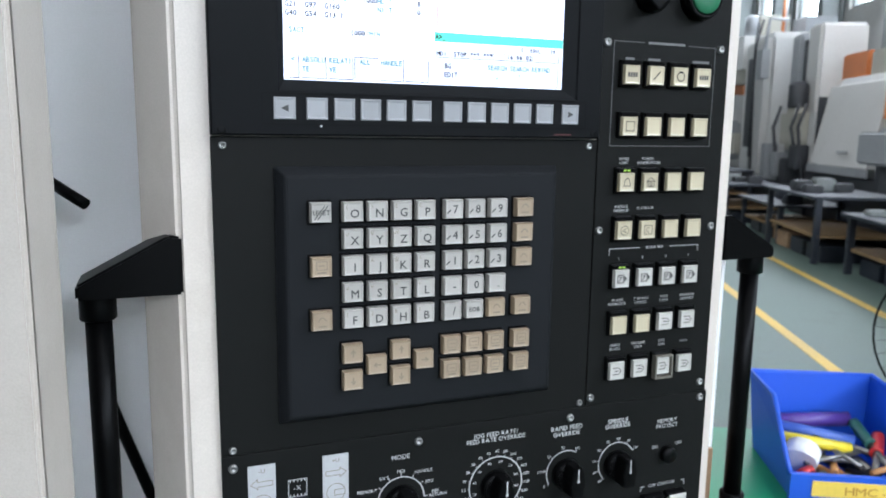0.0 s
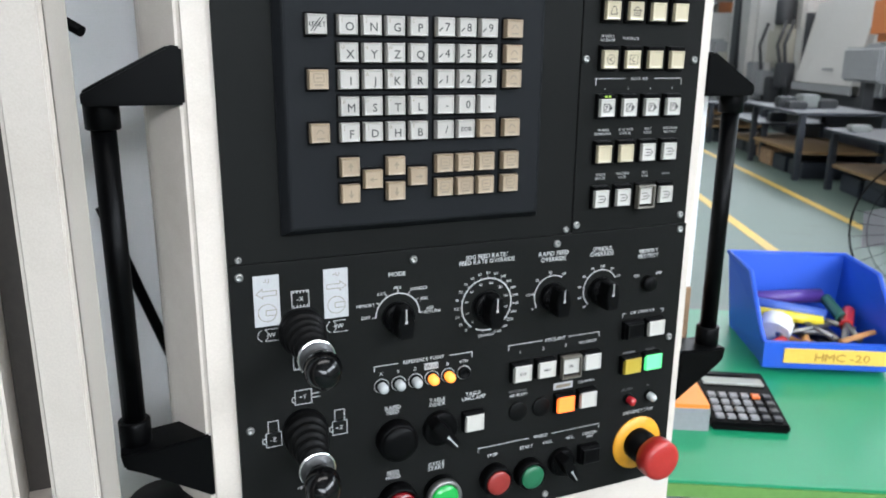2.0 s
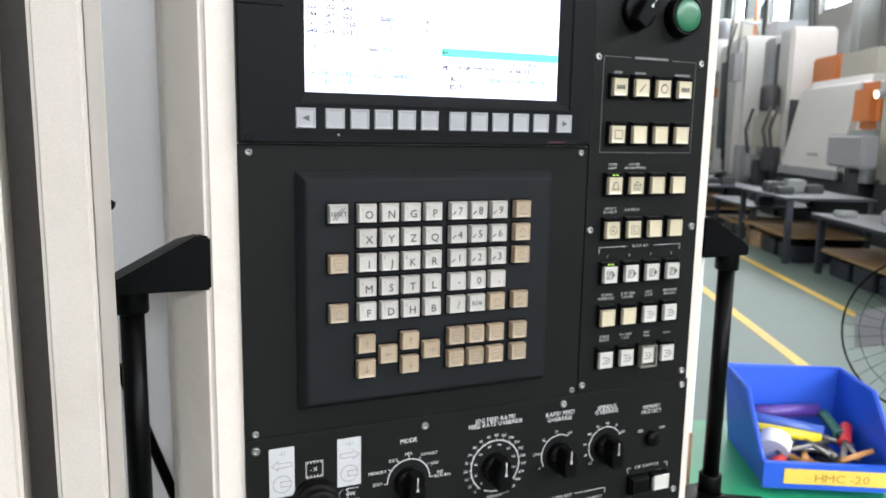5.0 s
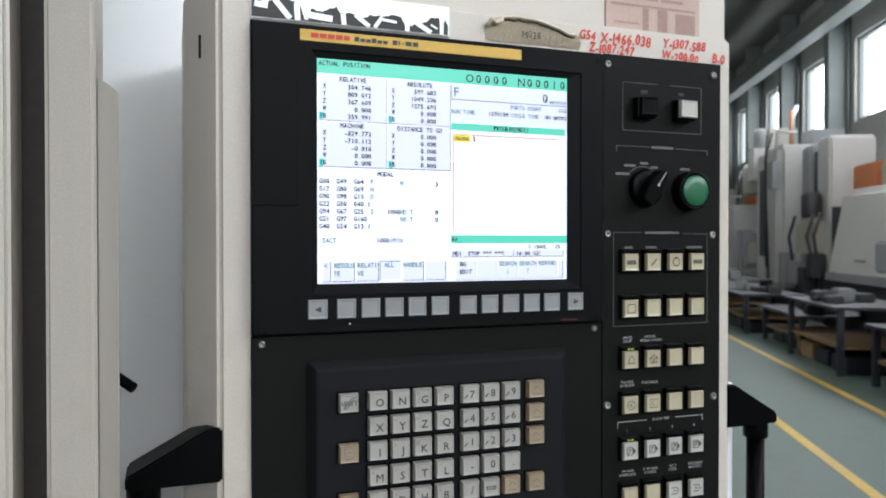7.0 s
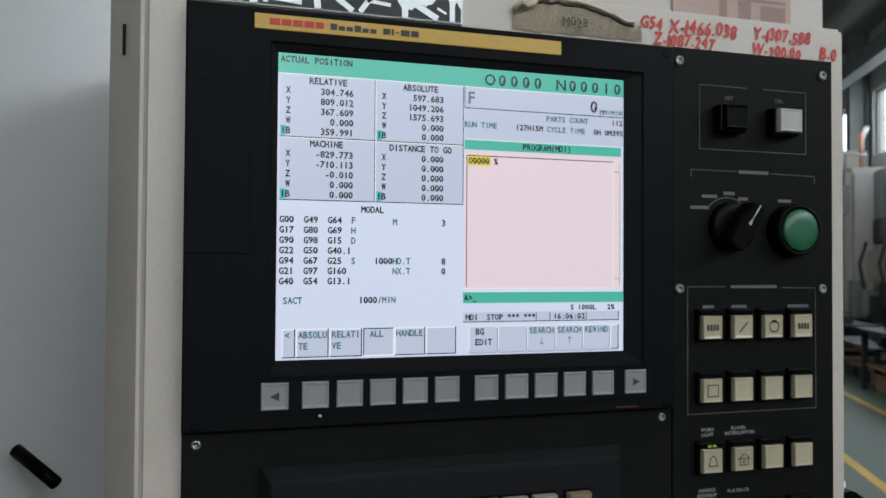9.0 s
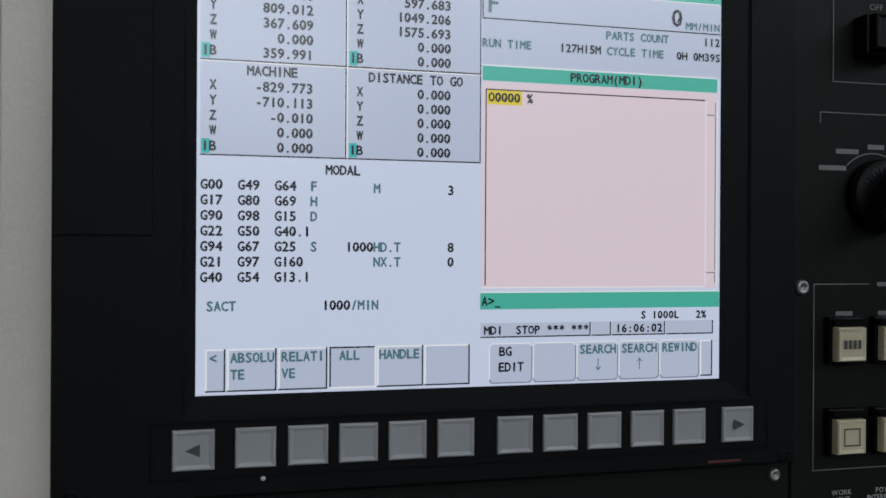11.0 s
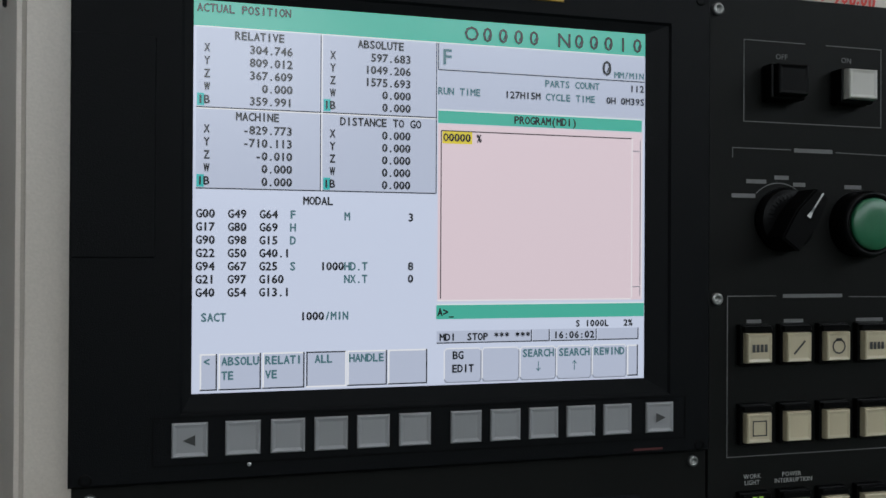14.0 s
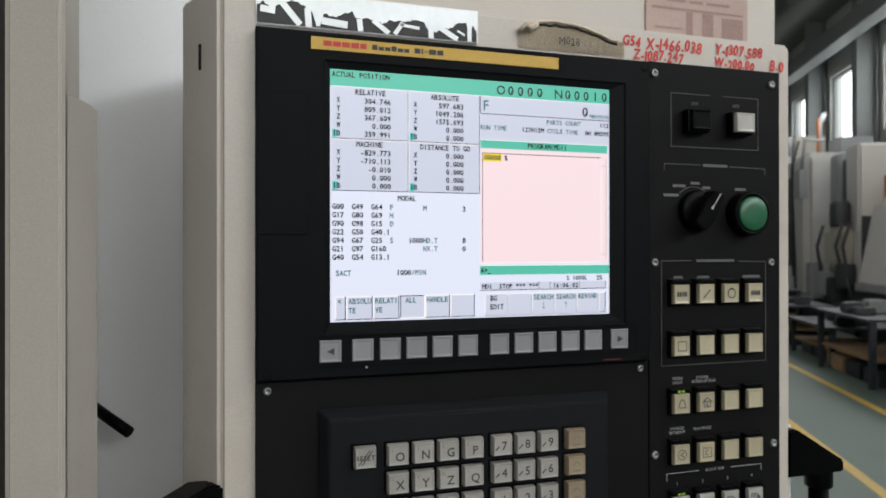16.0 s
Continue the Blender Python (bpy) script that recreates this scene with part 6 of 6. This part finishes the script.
def lathe_center():
    """The large white machine across the aisle: a leaning rounded guard, tall column and covers."""
    m = thing("turning_machine", hall(11.6, 5.7), "large off-white machine with a leaning rounded guard and orange covers", "machine tool", "machines across the aisle")
    part("base", rounded(slab(10.1, 13.7, 5.02, 6.5, FLOOR, -0.62), 0.03, 2), M_MDARK, m)
    g = rounded(slab(10.4, 12.75, 4.95, 6.4, -0.62, 0.88), 0.13, 5)
    for v_ in g.verts:
        v_.co += AC * max(0.0, v_.co.z + 0.1) * 0.28
    part("guard", g, M_MWHITE, m)
    part("side_hood", rounded(slab(12.78, 13.4, 5.1, 6.2, -0.62, 0.55), 0.18, 5), M_MWHITE, m)
    part("guard_seam", slab(12.755, 12.775, 5.06, 6.2, -0.6, 0.6), M_MDARK, m)
    part("kick_plate", slab(10.5, 12.7, 4.93, 4.96, -0.62, -0.50), M_MGREY, m)
    part("guard_label", slab(11.2, 11.55, 4.935, 4.95, -0.30, -0.26), M_MGREY, m)
    part("column", rounded(slab(13.55, 14.15, 5.3, 6.1, FLOOR, 1.92), 0.05, 3), M_MWHITE, m)
    part("cable_chain", slab(14.2, 14.42, 5.35, 5.7, -0.2, 1.7), M_MDARK, m)
    part("column", rounded(slab(14.5, 14.95, 5.3, 6.1, FLOOR, 1.85), 0.04, 3), M_MGREY, m)
    part("spindle_box", rounded(slab(13.5, 14.3, 4.95, 5.3, -0.3, 0.45), 0.10, 4), M_MCREAM, m)
    part("motor", lathe([(0, 0.45), (0.16, 0.45), (0.17, 0.5), (0.17, 0.85), (0.12, 0.92), (0, 0.92)], 18, axis="z", at=tuple(hall(13.9, 5.12, 0))), M_MDARK, m)
    part("top_cover", rounded(slab(12.1, 13.05, 5.5, 6.1, 0.6, 1.30), 0.03, 2), M_ORNG, m)
    part("top_cover", rounded(slab(10.9, 12.0, 5.5, 6.1, 0.6, 1.28), 0.03, 2), M_MCREAM, m)
    part("side_panel", rounded(slab(9.72, 10.35, 4.98, 5.2, 0.10, 0.72), 0.10, 4), M_ORNG, m)
    part("lower_panel", rounded(slab(9.72, 10.35, 4.98, 5.6, -0.62, 0.08), 0.03, 2), M_MGREY, m)
    arm = part("control_head", rounded(slab(8.95, 9.95, 4.55, 4.75, -0.40, 0.02), 0.03, 3), M_MGREY, m, "grey control box on a stand")
    part("stand", slab(9.38, 9.52, 4.62, 4.74, FLOOR, -0.40), M_MDARK, arm)
    for a, b in ((13.45, -0.25), (13.1, -0.5), (14.4, -0.4)):
        part("hose", tube([tuple(hall(a, 5.0, 0.5)), tuple(hall(a + 0.1, 4.92, 0.1)), tuple(hall(a - 0.05, 4.95, b)), tuple(hall(a - 0.1, 5.02, -0.9))], 0.03, 8), M_MDARK, m)
    for a, z0, z1 in ((13.05, -0.62, -0.2), (13.5, -0.9, -0.45), (14.0, -0.8, -0.35), (14.6, -0.9, -0.2)):
        part("valve_box", rounded(slab(a, a + 0.32, 4.85, 5.08, z0, z1), 0.02, 2), M_MDARK if a < 14 else M_MGREY, m)


def gantry_machine():
    m = thing("milling_machine", hall(8.0, 5.8), "cream milling machine with a barred window and dark base", "machine tool", "machines across the aisle")
    part("base", slab(6.0, 9.6, 5.05, 6.5, FLOOR, -0.6), M_MDARK, m)
    part("housing", rounded(slab(6.1, 9.55, 5.0, 6.4, -0.6, 0.95), 0.06, 3), M_MCREAM, m)
    win = part("door_window", slab(7.9, 8.9, 4.98, 5.0, -0.2, 0.35), M_MDARK, m)
    for k in range(4):
        part("window_bar", slab(7.95 + 0.29 * k, 8.0 + 0.29 * k, 4.96, 4.98, -0.2, 0.35), M_MCREAM, win)
    part("head", rounded(slab(6.6, 7.6, 5.2, 6.2, 0.95, 1.5), 0.06, 3), M_MWHITE, m)
    lamp = part("work_lamp", tube([tuple(hall(9.3, 4.95, 0.55)), tuple(hall(9.3, 4.82, 0.52))], 0.06, 14), M_MGREY, m)
    part("lamp_glass", tube([tuple(hall(9.3, 4.82, 0.52)), tuple(hall(9.3, 4.805, 0.518))], 0.045, 14), M_WARM, lamp, "warm lit work lamp")


M_WARM = glow("warm_lamp_glass", (1.0, 0.62, 0.30), 9.0)
lathe_center()
gantry_machine()
machining_center(15.4, 5.0, 1.5, 2.0, M_MWHITE, M_MGREY, 4)
machining_center(19.4, 5.0, 2.2, 0.95, M_MWHITE, M_ORNG, 6)
machining_center(24.0, 4.9, 2.4, 1.2, M_MCREAM, M_MGREY, 5)


def rack(s, r, w, d, h, seed):
    rnd = random.Random(seed)
    k = thing("pallet_rack", hall(s + w / 2, r + d / 2), "low dark steel rack with worn plywood boards and parts", "rack", "racks across the aisle")
    for a in (0, w - 0.06):
        for b in (0, d - 0.06):
            part("leg", slab(s + a, s + a + 0.06, r + b, r + b + 0.06, FLOOR, FLOOR + h), M_NAVY, k)
    part("board", slab(s - 0.05, s + w + 0.05, r - 0.06, r + d, FLOOR + h, FLOOR + h + 0.03), M_NAVY, k)
    part("board", slab(s, s + w, r + 0.03, r + d, FLOOR + h * 0.4, FLOOR + h * 0.4 + 0.03), M_BOARD, k)
    part("back_panel", slab(s, s + w, r + d - 0.02, r + d, FLOOR + 0.08, FLOOR + h), M_NAVY, k)
    # dark boxes added beneath the boards to give the rack's dark underside
    for i in range(3):
        a = 0.1 + 0.5 * i
        cr = thing("dark_filler_box", hall(s + a + 0.2, r + 0.4), "dark box added to fill the darkness under the rack", "crate", "crates under the racks")
        bm = slab(s + a, s + a + 0.42, r + 0.12, r + d - 0.08, FLOOR, FLOOR + h * (0.24 + 0.1 * rnd.random()))
        bmesh.ops.bevel(bm, geom=list(bm.edges), offset=0.012, segments=2, affect="EDGES")
        part("filler_body", bm, rnd.choice([M_MDARK, M_NAVY, M_NAVY, M_RUST]), cr)
    for i in range(8):
        a, b, q = rnd.uniform(0, w - 0.3), rnd.uniform(0, d - 0.3), rnd.uniform(0.1, 0.3)
        nm = thing("machine_part", hall(s + a, r + b, FLOOR + h + 0.03), "grey metal workpiece on the rack", "workpiece", "workpieces on the racks")
        bm = slab(s + a, s + a + q, r + b, r + b + 0.2, FLOOR + h + 0.03, FLOOR + h + 0.03 + rnd.uniform(0.05, 0.16))
        bmesh.ops.bevel(bm, geom=list(bm.edges), offset=0.015, segments=2, affect="EDGES")
        part("block", bm, rnd.choice([M_MGREY, M_MDARK, M_STEELG, M_NAVY]), nm)
    return k


for k in range(9):
    rack(3.6 + 1.9 * k + 0.2 * (k % 3), 3.30 + 0.12 * (k % 2), 1.60, 0.9, 0.46 + 0.12 * (k % 3), 100 + k)
